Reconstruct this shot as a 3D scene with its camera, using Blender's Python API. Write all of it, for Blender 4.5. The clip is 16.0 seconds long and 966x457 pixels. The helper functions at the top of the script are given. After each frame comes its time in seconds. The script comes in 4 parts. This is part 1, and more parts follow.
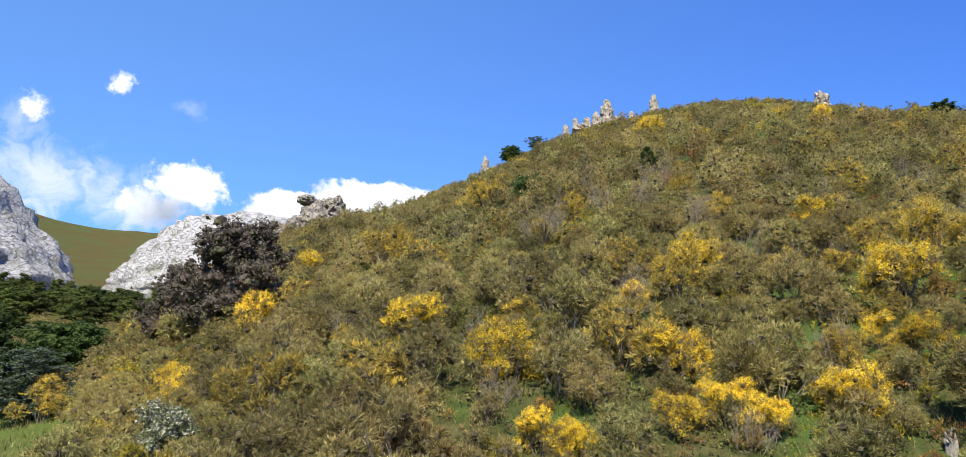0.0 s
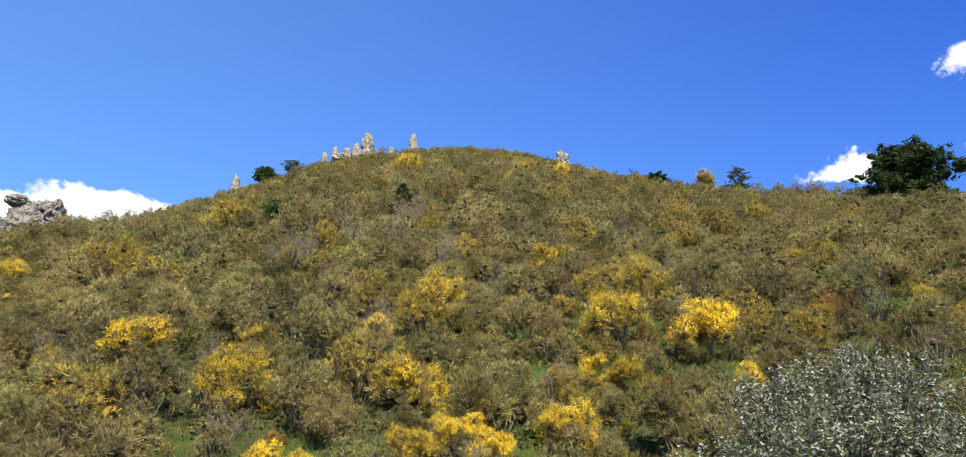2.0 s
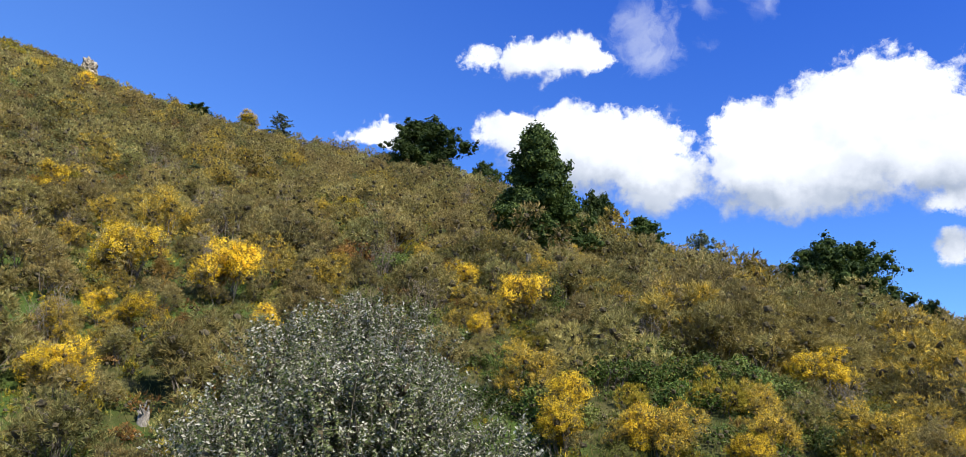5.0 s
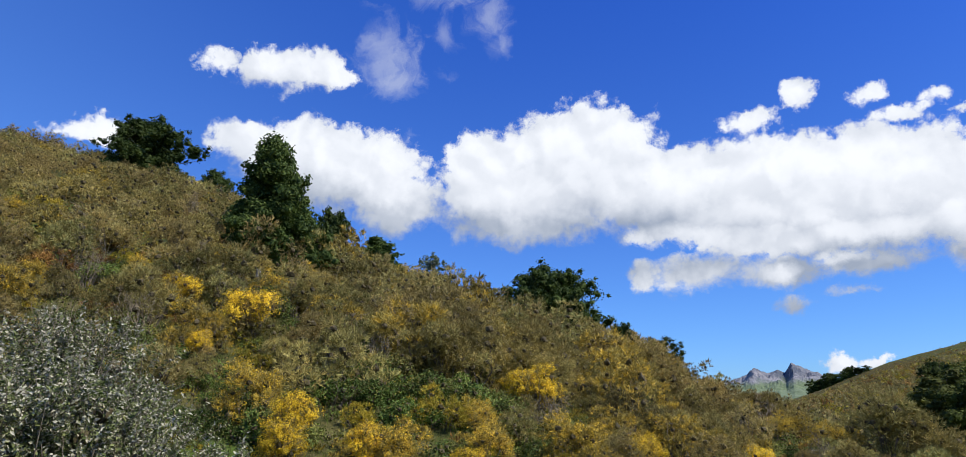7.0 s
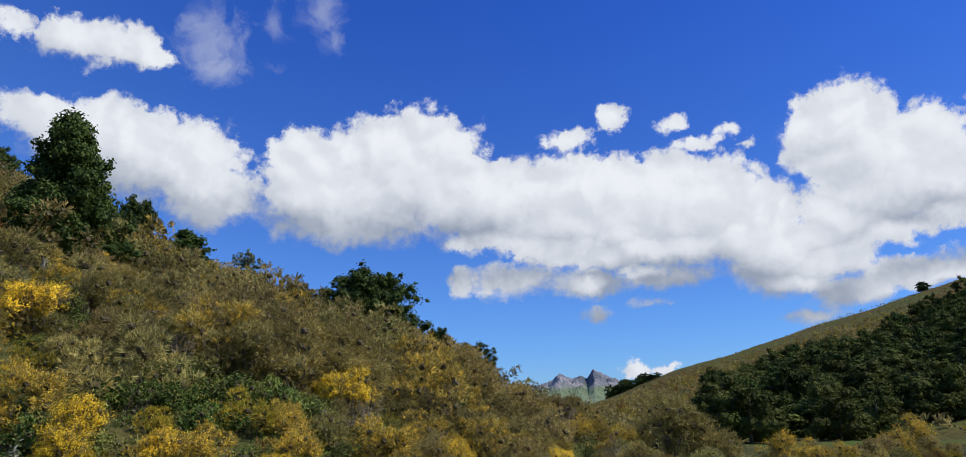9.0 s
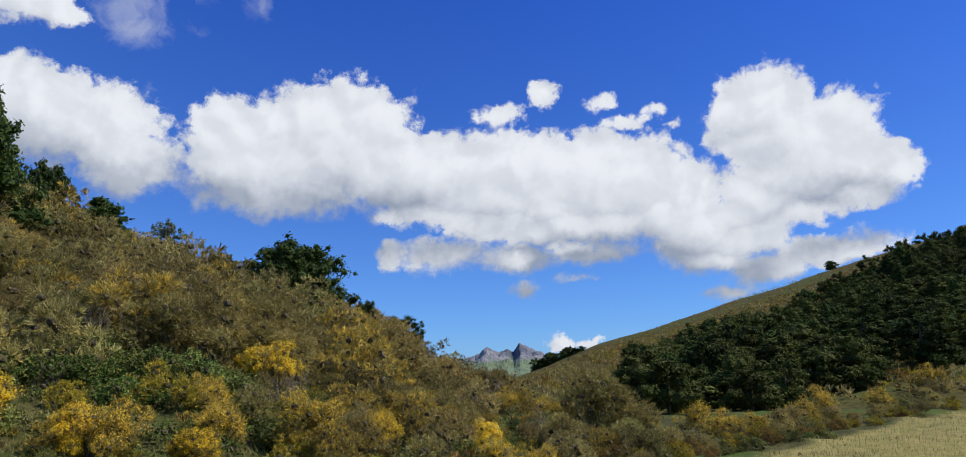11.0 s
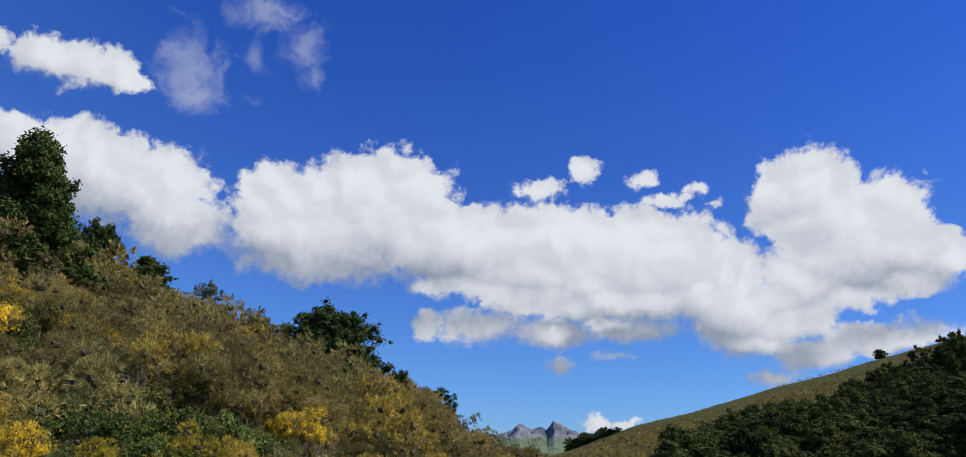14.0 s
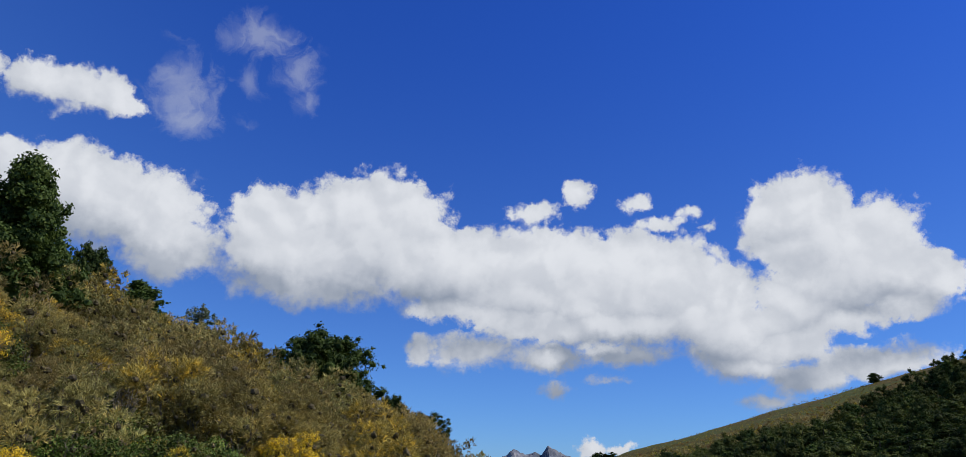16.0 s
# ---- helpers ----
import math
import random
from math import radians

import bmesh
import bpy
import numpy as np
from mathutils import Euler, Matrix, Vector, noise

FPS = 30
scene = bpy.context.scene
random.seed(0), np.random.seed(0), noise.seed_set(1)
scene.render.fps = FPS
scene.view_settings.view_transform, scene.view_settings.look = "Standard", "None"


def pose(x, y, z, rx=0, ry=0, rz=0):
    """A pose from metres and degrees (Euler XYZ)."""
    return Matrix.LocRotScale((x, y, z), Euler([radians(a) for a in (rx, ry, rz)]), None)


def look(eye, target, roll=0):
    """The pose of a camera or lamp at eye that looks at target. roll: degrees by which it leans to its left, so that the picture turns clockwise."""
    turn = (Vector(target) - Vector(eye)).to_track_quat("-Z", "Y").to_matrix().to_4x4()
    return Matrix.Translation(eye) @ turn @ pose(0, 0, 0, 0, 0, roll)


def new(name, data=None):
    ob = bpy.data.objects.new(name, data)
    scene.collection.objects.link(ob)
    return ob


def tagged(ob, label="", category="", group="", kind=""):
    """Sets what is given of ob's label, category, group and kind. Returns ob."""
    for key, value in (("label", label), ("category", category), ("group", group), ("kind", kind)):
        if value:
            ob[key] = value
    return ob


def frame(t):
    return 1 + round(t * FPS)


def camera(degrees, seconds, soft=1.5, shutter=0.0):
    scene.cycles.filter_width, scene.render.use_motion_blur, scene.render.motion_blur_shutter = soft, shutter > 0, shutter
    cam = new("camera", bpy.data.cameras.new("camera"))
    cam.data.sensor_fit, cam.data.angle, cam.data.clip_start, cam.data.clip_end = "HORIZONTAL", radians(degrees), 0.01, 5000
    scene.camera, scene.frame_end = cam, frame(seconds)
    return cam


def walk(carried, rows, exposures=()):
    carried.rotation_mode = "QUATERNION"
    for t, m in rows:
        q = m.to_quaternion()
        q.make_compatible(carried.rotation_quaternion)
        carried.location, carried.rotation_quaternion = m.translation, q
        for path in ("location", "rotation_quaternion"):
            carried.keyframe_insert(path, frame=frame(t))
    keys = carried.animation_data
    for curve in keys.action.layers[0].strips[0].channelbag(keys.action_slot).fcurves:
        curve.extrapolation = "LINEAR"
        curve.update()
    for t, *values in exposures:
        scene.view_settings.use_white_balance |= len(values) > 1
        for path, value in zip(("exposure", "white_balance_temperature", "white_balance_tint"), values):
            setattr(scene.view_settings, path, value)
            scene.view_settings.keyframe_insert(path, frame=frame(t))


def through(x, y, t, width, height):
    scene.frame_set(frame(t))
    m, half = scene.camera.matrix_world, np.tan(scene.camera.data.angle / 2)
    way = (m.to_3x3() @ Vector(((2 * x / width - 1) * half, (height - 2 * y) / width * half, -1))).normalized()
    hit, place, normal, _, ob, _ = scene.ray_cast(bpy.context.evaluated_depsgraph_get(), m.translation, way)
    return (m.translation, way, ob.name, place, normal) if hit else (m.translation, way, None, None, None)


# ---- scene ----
# the camera stands on the verge and is turned by hand
EYE = 1.6
cam = camera(65.82, 16.0, 0.65)
PATH = [
    (0.0, pose(0, 0, EYE, 103.33, -1.37, -1.03)),
    (0.5, pose(0, 0, EYE, 104.13, -0.74, -6.88)),
    (1.0, pose(0, 0, EYE, 104.22, -1.25, -12.17)),
    (1.5, pose(0, 0, EYE, 105.79, -1.67, -17.12)),
    (2.0, pose(0, 0, EYE, 106.23, -1.37, -20.54)),
    (2.5, pose(0, 0, EYE, 105.87, 0.26, -26.79)),
    (3.0, pose(0, 0, EYE, 105.34, 1.20, -31.38)),
    (3.5, pose(0, 0, EYE, 103.14, 1.82, -36.84)),
    (4.0, pose(0, 0, EYE, 102.27, 1.65, -44.00)),
    (4.5, pose(0, 0, EYE, 102.58, 0.89, -50.11)),
    (5.0, pose(0, 0, EYE, 102.24, -0.02, -56.01)),
    (5.2, pose(0, 0, EYE, 102.12, 0.17, -58.23)),
    (7.3, pose(0, 0, EYE, 103.56, 1.60, -77.85)),
    (7.5, pose(0, 0, EYE, 103.63, 1.59, -78.60)),
    (8.0, pose(0, 0, EYE, 103.76, 1.20, -81.41)),
    (8.5, pose(0, 0, EYE, 103.08, 1.60, -86.55)),
    (9.0, pose(0, 0, EYE, 103.30, 1.55, -90.14)),
    (9.5, pose(0, 0, EYE, 103.16, 1.18, -93.71)),
    (9.7, pose(0, 0, EYE, 102.96, 1.15, -95.11)),
    (11.8, pose(0, 0, EYE, 100.16, 1.42, -94.77)),
    (12.0, pose(0, 0, EYE, 100.55, 0.91, -93.80)),
    (12.5, pose(0, 0, EYE, 103.72, -0.30, -95.27)),
    (13.0, pose(0, 0, EYE, 104.47, -0.47, -93.98)),
    (13.5, pose(0, 0, EYE, 105.03, -0.88, -92.88)),
    (14.0, pose(0, 0, EYE, 106.73, -1.04, -93.27)),
    (14.5, pose(0, 0, EYE, 106.50, -1.48, -94.88)),
    (15.0, pose(0, 0, EYE, 107.10, -2.99, -92.76)),
    (15.5, pose(0, 0, EYE, 108.97, -2.22, -93.02)),
    (16.0, pose(0, 0, EYE, 108.55, -0.88, -93.72)),
]
# the picture darkens as it turns to the bright clouds
EXPOSURES = [(0, 0.76), (1.5, 0.72), (3.5, 0.7), (5, 0.64), (7.5, 0.26), (9, 0.12), (12, 0.1), (13.5, 0.03), (16, -0.06)]
walk(cam, PATH, EXPOSURES)

# ---- sun, sky and clouds ----
SUN_AZ, SUN_EL = 188.0, 48.0  # degrees clockwise from +y, and above the horizon
to_sun = Vector((math.sin(radians(SUN_AZ)) * math.cos(radians(SUN_EL)),
                 math.cos(radians(SUN_AZ)) * math.cos(radians(SUN_EL)), math.sin(radians(SUN_EL))))
sun = new("sun", bpy.data.lights.new("sun", "SUN"))
sun.data.energy, sun.data.angle, sun.data.color = 5.0, radians(0.5), (1.0, 0.92, 0.78)
sun.matrix_world = look(to_sun * 100, (0, 0, 0))

# clouds: azimuth, elevation, half width, half height in degrees, and thickness
CLOUD_A = [
    (64.6, 18, 8.9, 4.1, 1),
    (58.5, 19.6, 3.5, 2, 0.8),
    (69.8, 15.4, 5.1, 2.5, 0.9),
    (61.9, 18.4, 5.4, 3.7, 1),
    (66.1, 17.6, 4.3, 3.9, 1),
    (69.7, 14.6, 3.3, 2.2, 0.9),
    (77.2, 16.7, 5, 4.5, 1),
    (84.6, 18.3, 8.1, 4.8, 1),
    (80.4, 14.2, 8.7, 2.8, 1),
    (90.9, 15.3, 8.7, 4.2, 1),
    (98.2, 14.7, 9.6, 4.4, 1),
    (105.9, 14.4, 7, 4.6, 1),
    (110.3, 12.2, 5.8, 3.8, 1),
    (102.4, 11.3, 10.7, 2.3, 0.9),
    (113.2, 9.7, 6.8, 2.9, 0.9),
    (117.7, 17.4, 5, 4.3, 1),
    (121.6, 15.5, 5, 4.1, 1),
    (123.9, 12.9, 4, 2.9, 1),
    (118.9, 12.7, 6, 3, 1),
    (121.2, 8, 5.7, 1.9, 0.9),
    (117.2, 7.2, 4.4, 1.7, 0.8),
]
CLOUD_B = [
    (92.8, 9.4, 4.5, 1.8, 0.7),
    (98, 8.9, 5.2, 1.6, 0.7),
    (104.6, 9.1, 5.5, 1.4, 0.7),
    (98.7, 6.6, 2, 0.8, 0.5),
    (102.9, 7.1, 1.8, 0.5, 0.4),
    (114.4, 5.7, 2.5, 1, 0.5),
    (100.8, 21.1, 1.8, 1.4, 0.5),
    (97.2, 19.8, 2.7, 1.2, 0.5),
    (106, 20.2, 1.4, 0.8, 0.4),
    (109, 19.3, 1.2, 0.8, 0.35),
    (110.7, 18, 1, 0.6, 0.3),
    (107.5, 18.6, 2.1, 1, 0.5),
    (101.5, 2.2, 1.7, 1, 0.5),
    (104.2, 2.4, 1.1, 0.5, 0.4),
    (59, 24.8, 3.4, 1.6, 0.6),
    (62.6, 24.5, 2.4, 1.2, 0.5),
    (60.4, 24.8, 4.8, 2, 0.6),
    (64.3, 25, 2.9, 1.5, 0.6),
    (55.8, 24.9, 2.1, 1.2, 0.4),
    (48.6, 19.3, 4.1, 1.1, 0.7),
    (89.1, 9.3, 1.4, 1.5, 0.7),
    (-26.8, 20.8, 1.4, 1.2, 0.35),
    (-32.3, 18.8, 1.4, 1.3, 0.4),
    (-21.5, 15, 3.7, 2.3, 0.7),
    (-23.4, 13.4, 3.7, 1.6, 0.7),
    (-7.3, 15.5, 6.2, 1.4, 0.9),
    (-13.8, 14, 4.6, 1.4, 0.8),
]
# thin cloud and mist, with its greatest cover
MIST = [
    (68.6, 27.4, 2.6, 2.3, 0.34),
    (74.2, 31, 3.6, 1.9, 0.36),
    (78, 28.9, 2.4, 2.3, 0.34),
    (73.6, 25, 1.3, 0.6, 0.18),
    (69.2, 26.5, 2.9, 2.7, 0.38),
    (74.3, 27.8, 1.4, 1.5, 0.25),
    (78.6, 27.1, 1.8, 1.1, 0.3),
    (69.5, 24.5, 2.6, 1.5, 0.42),
    (-31.2, 14, 7.1, 3.2, 0.75),
    (-25.8, 13.1, 5.5, 2.1, 0.7),
    (-22.1, 20.3, 1.4, 0.6, 0.25),
    (-32.9, 17.7, 2.4, 2.1, 0.45),
    (71, 19.9, 1, 1.2, 0.5),
]

SKY_STRENGTH = 0.087
SKY_LOW, SKY_HIGH = (0.55, 0.9, 1.5, 1), (0.29, 0.72, 1.85, 1)
MIST_TONE = (7.0, 7.4, 8.0, 1)
CLOUD_LIT = (8.9, 9.2, 9.8, 1)
CLOUD_GREY = (3.2, 3.75, 4.8, 1)

world = bpy.data.worlds.new("sky")
scene.world = world
world.use_nodes = True
wt = world.node_tree
wt.nodes.clear()


def wire(tree, kind, inputs=(), operation="", clamp=False, mix="", blend=""):
    """A node with its inputs filled by values or sockets."""
    n = tree.nodes.new(kind)
    if operation:
        n.operation = operation
    if clamp:
        n.use_clamp = True
    if mix:
        n.data_type = mix
    if blend:
        n.blend_type = blend
    for key, value in (inputs.items() if isinstance(inputs, dict) else enumerate(inputs)):
        if isinstance(value, bpy.types.NodeSocket):
            tree.links.new(value, n.inputs[key])
        elif value is not None:
            n.inputs[key].default_value = value
    return n


def calc(tree, op, *inputs, clamp=False):
    return wire(tree, "ShaderNodeMath", inputs, operation=op, clamp=clamp).outputs[0]


def smooth(tree, value, lo, hi, to0=0.0, to1=1.0):
    n = wire(tree, "ShaderNodeMapRange", (value, lo, hi, to0, to1))
    n.interpolation_type = "SMOOTHSTEP"
    return n.outputs[0]


def cloud_group():
    """Thickness of the clouds at a place of the sky given as (azimuth, elevation, 0) in degrees."""
    g = bpy.data.node_groups.new("cloud_thickness", "ShaderNodeTree")
    g.interface.new_socket("Place", in_out="INPUT", socket_type="NodeSocketVector")
    g.interface.new_socket("Thickness", in_out="OUTPUT", socket_type="NodeSocketFloat")
    g.interface.new_socket("Bank", in_out="OUTPUT", socket_type="NodeSocketFloat")
    g.interface.new_socket("Mist", in_out="OUTPUT", socket_type="NodeSocketFloat")
    g.interface.new_socket("Heap", in_out="OUTPUT", socket_type="NodeSocketFloat")
    gin, gout = g.nodes.new("NodeGroupInput"), g.nodes.new("NodeGroupOutput")
    p = gin.outputs[0]
    warp = wire(g, "ShaderNodeTexNoise", {"Vector": p, "Scale": 0.22, "Detail": 6.0, "Roughness": 0.62}).outputs["Color"]
    off = wire(g, "ShaderNodeVectorMath", (warp, (0.5, 0.5, 0.5)), operation="SUBTRACT").outputs[0]
    off = wire(g, "ShaderNodeVectorMath", (off, (4.6, 3.4, 0)), operation="MULTIPLY").outputs[0]
    q = wire(g, "ShaderNodeVectorMath", (p, off), operation="ADD").outputs[0]
    total = None
    for az, el, wide, high, thick in CLOUD_A + CLOUD_B:
        d = wire(g, "ShaderNodeVectorMath", (q, (az, el, 0)), operation="SUBTRACT").outputs[0]
        d = wire(g, "ShaderNodeVectorMath", (d, (1 / wide, 1 / high, 0)), operation="MULTIPLY").outputs[0]
        d = wire(g, "ShaderNodeVectorMath", (d,), operation="LENGTH").outputs["Value"]
        d = calc(g, "MULTIPLY", calc(g, "SUBTRACT", 1.0, d), thick)
        total = d if total is None else wire(g, "ShaderNodeMath", (total, d, 0.06), operation="SMOOTH_MAX").outputs[0]
    def puffs(scale, detail):
        n = g.nodes.new("ShaderNodeTexVoronoi")
        n.feature, n.normalize = "SMOOTH_F1", True
        for key, value in (("Scale", scale), ("Detail", detail), ("Roughness", 0.5), ("Lacunarity", 2.1), ("Smoothness", 0.35)):
            n.inputs[key].default_value = value
        g.links.new(q, n.inputs["Vector"])
        return calc(g, "SUBTRACT", 0.38, n.outputs["Distance"])
    fine = wire(g, "ShaderNodeTexNoise", {"Vector": p, "Scale": 0.8, "Detail": 7.0, "Roughness": 0.6}).outputs["Fac"]
    heap = puffs(0.26, 4.0)
    mist = None
    streak = wire(g, "ShaderNodeTexNoise", {"Vector": q, "Scale": 0.35, "Detail": 5.0, "Roughness": 0.6, "Distortion": 1.2}).outputs["Fac"]
    for az, el, wide, high, most in MIST:
        d = wire(g, "ShaderNodeVectorMath", (q, (az, el, 0)), operation="SUBTRACT").outputs[0]
        d = wire(g, "ShaderNodeVectorMath", (d, (1 / wide, 1 / high, 0)), operation="MULTIPLY").outputs[0]
        d = wire(g, "ShaderNodeVectorMath", (d,), operation="LENGTH").outputs["Value"]
        d = calc(g, "ADD", calc(g, "SUBTRACT", 1.0, d), calc(g, "MULTIPLY", calc(g, "SUBTRACT", streak, 0.52), 2.1))
        d = calc(g, "MULTIPLY", smooth(g, d, -0.1, 1.1), calc(g, "MULTIPLY", smooth(g, calc(g, "ADD", d, 0.4), 0.0, 0.5), most))
        mist = d if mist is None else calc(g, "MAXIMUM", mist, d)
    g.links.new(mist, gout.inputs[2])
    wisp = wire(g, "ShaderNodeTexNoise", {"Vector": q, "Scale": 1.9, "Detail": 6.0, "Roughness": 0.65, "Distortion": 0.6}).outputs["Fac"]
    rough = calc(g, "ADD", calc(g, "MULTIPLY", heap, 0.7), calc(g, "MULTIPLY", calc(g, "SUBTRACT", fine, 0.5), 0.6))
    rough = calc(g, "ADD", rough, calc(g, "MULTIPLY", calc(g, "SUBTRACT", wisp, 0.5), 0.22))
    g.links.new(calc(g, "ADD", calc(g, "SUBTRACT", total, 0.1), rough), gout.inputs[0])
    g.links.new(total, gout.inputs[1])
    swell = wire(g, "ShaderNodeTexNoise", {"Vector": q, "Scale": 0.3, "Detail": 2.5, "Roughness": 0.5}).outputs["Fac"]
    g.links.new(calc(g, "ADD", calc(g, "MULTIPLY", puffs(0.17, 1.6), 0.8), swell), gout.inputs[3])
    return g


def build_sky(t):
    n = t.nodes.new("ShaderNodeTexSky")
    n.sky_type, n.sun_disc, n.sun_elevation, n.sun_rotation = "NISHITA", False, radians(SUN_EL), radians(SUN_AZ)
    n.altitude, n.air_density, n.dust_density, n.ozone_density = 1200.0, 1.0, 0.3, 2.0
    sky = n.outputs[0]
    d = wire(t, "ShaderNodeTexCoord").outputs["Generated"]
    x, y, z = wire(t, "ShaderNodeSeparateXYZ", (d,)).outputs
    az = calc(t, "MULTIPLY", calc(t, "ARCTAN2", x, y), 57.29578)
    el = calc(t, "MULTIPLY", calc(t, "ARCSINE", z), 57.29578)
    clear = wire(t, "ShaderNodeMix", {0: smooth(t, el, 4.0, 38.0), 6: SKY_LOW, 7: SKY_HIGH}, mix="RGBA").outputs[2]
    sky = wire(t, "ShaderNodeMix", {0: 1.0, 6: sky, 7: clear}, mix="RGBA", blend="MULTIPLY").outputs[2]
    veil = smooth(t, az, 80.0, -35.0, 0.0, 0.22)
    sky = wire(t, "ShaderNodeMix", {0: veil, 6: sky, 7: (3.2, 6.3, 8.1, 1)}, mix="RGBA").outputs[2]
    east = smooth(t, az, 30.0, 100.0)
    sky = wire(t, "ShaderNodeMix", {0: east, 6: sky, 7: wire(t, "ShaderNodeMix", {0: 1.0, 6: sky, 7: (0.76, 0.84, 0.95, 1)}, mix="RGBA", blend="MULTIPLY").outputs[2]}, mix="RGBA").outputs[2]
    place = wire(t, "ShaderNodeCombineXYZ", (az, el, 0.0)).outputs[0]
    g = cloud_group()

    def at(dx, dy):
        moved = wire(t, "ShaderNodeVectorMath", (place, (dx, dy, 0)), operation="ADD").outputs[0]
        return group(moved)

    def group(v):
        n = t.nodes.new("ShaderNodeGroup")
        n.node_tree = g
        t.links.new(v, n.inputs[0])
        return n.outputs
    thick, bank, mist, heap = group(place)
    heap_up = at(0.8, 0.9)[3]
    bank_high = at(0.8, 2.6)[1]
    bank_low = at(0.3, -2.3)[1]
    # tops towards the sun are crisp, the flat bases are grey and fade out
    base = calc(t, "MULTIPLY", smooth(t, bank_low, 0.5, -0.15), smooth(t, bank_high, -0.2, 0.4))
    soft = calc(t, "ADD", 0.2, calc(t, "MULTIPLY", base, 0.25))
    cover = smooth(t, calc(t, "DIVIDE", thick, soft), 0.0, 1.0)
    cover = calc(t, "MULTIPLY", cover, smooth(t, bank, -0.35, 0.1))
    relief = smooth(t, calc(t, "SUBTRACT", heap_up, heap), -0.2, 0.24)
    deep = smooth(t, bank_high, 0.1, 0.9, 0.0, 0.2)
    thin = smooth(t, thick, 0.5, 0.0, 0.0, 0.14)
    shade = calc(t, "ADD", calc(t, "MULTIPLY", base, 0.64), calc(t, "MULTIPLY", relief, 0.26))
    shade = calc(t, "ADD", shade, calc(t, "ADD", thin, deep), clamp=True)
    tone = wire(t, "ShaderNodeMix", {0: shade, 6: CLOUD_LIT, 7: CLOUD_GREY}, mix="RGBA").outputs[2]
    sky = wire(t, "ShaderNodeMix", {0: mist, 6: sky, 7: MIST_TONE}, mix="RGBA").outputs[2]
    full = wire(t, "ShaderNodeMix", {0: cover, 6: sky, 7: tone}, mix="RGBA").outputs[2]
    bg = wire(t, "ShaderNodeBackground", (full, SKY_STRENGTH))
    t.links.new(bg.outputs[0], wire(t, "ShaderNodeOutputWorld").inputs[0])


build_sky(wt)

# ---- materials ----
def material(name):
    m = bpy.data.materials.new(name)
    m.use_nodes = True
    t = m.node_tree
    t.nodes.clear()
    return m, t


def finish(t, shader):
    t.links.new(shader, wire(t, "ShaderNodeOutputMaterial").inputs[0])


def mixed(t, fac, a, b, blend="MIX"):
    return wire(t, "ShaderNodeMix", {0: fac, 6: a, 7: b}, mix="RGBA", blend=blend).outputs[2]


def grain(t, scale, detail=4.0, rough=0.6, vector=None):
    v = vector or wire(t, "ShaderNodeTexCoord").outputs["Object"]
    return wire(t, "ShaderNodeTexNoise", {"Vector": v, "Scale": scale, "Detail": detail, "Roughness": rough}).outputs["Fac"]


def rgb(r, g, b):
    return (r, g, b, 1.0)


def leaf_material(name, dark, light, old, through=0.35, rough=0.6, patch=0.0, share_old=0.15):
    """Leaves or sprigs: each piece has its own tone, some are old, light comes through, whole plants differ."""
    m, t = material(name)
    each = wire(t, "ShaderNodeNewGeometry").outputs["Random Per Island"]
    own = t.nodes.new("ShaderNodeAttribute")
    own.attribute_name = "tone"
    plant = calc(t, "FRACT", calc(t, "ADD", wire(t, "ShaderNodeObjectInfo").outputs["Random"], own.outputs["Fac"]))
    where = wire(t, "ShaderNodeNewGeometry").outputs["Position"]
    c = mixed(t, each, rgb(*dark), rgb(*light))
    swap = calc(t, "FRACT", calc(t, "MULTIPLY", each, 17.3))
    c = mixed(t, smooth(t, swap, 1 - share_old - 0.05, 1 - share_old + 0.05), c, rgb(*old))
    if patch:
        c = mixed(t, smooth(t, calc(t, "FRACT", calc(t, "MULTIPLY", plant, 7.7)), 0.6, 0.95, 0.0, 0.35), c, rgb(*old))
    tone = calc(t, "ADD", calc(t, "MULTIPLY", plant, 0.6), 0.66)
    c = mixed(t, 1.0, c, wire(t, "ShaderNodeCombineColor", (tone, tone, tone)).outputs[0], "MULTIPLY")
    if patch:
        spots = smooth(t, grain(t, patch, 3.0, 0.6, where), 0.4, 0.62)
        c = mixed(t, calc(t, "MULTIPLY", spots, 0.6), c, rgb(*old))
        spots = smooth(t, grain(t, 7.0, 3.0, 0.7, where), 0.3, 0.7, 0.55, 1.3)
        c = mixed(t, 1.0, c, wire(t, "ShaderNodeCombineColor", (spots, spots, spots)).outputs[0], "MULTIPLY")
        spots = smooth(t, grain(t, patch * 2.7, 2.0, 0.6, where), 0.35, 0.65, 0.68, 1.3)
        c = mixed(t, 1.0, c, wire(t, "ShaderNodeCombineColor", (spots, spots, spots)).outputs[0], "MULTIPLY")
    p = wire(t, "ShaderNodeBsdfPrincipled", {"Base Color": c, "Roughness": rough, "Specular IOR Level": 0.15})
    tr = wire(t, "ShaderNodeBsdfTranslucent", (c,))
    finish(t, wire(t, "ShaderNodeMixShader", (through, p.outputs[0], tr.outputs[0])).outputs[0])
    return m


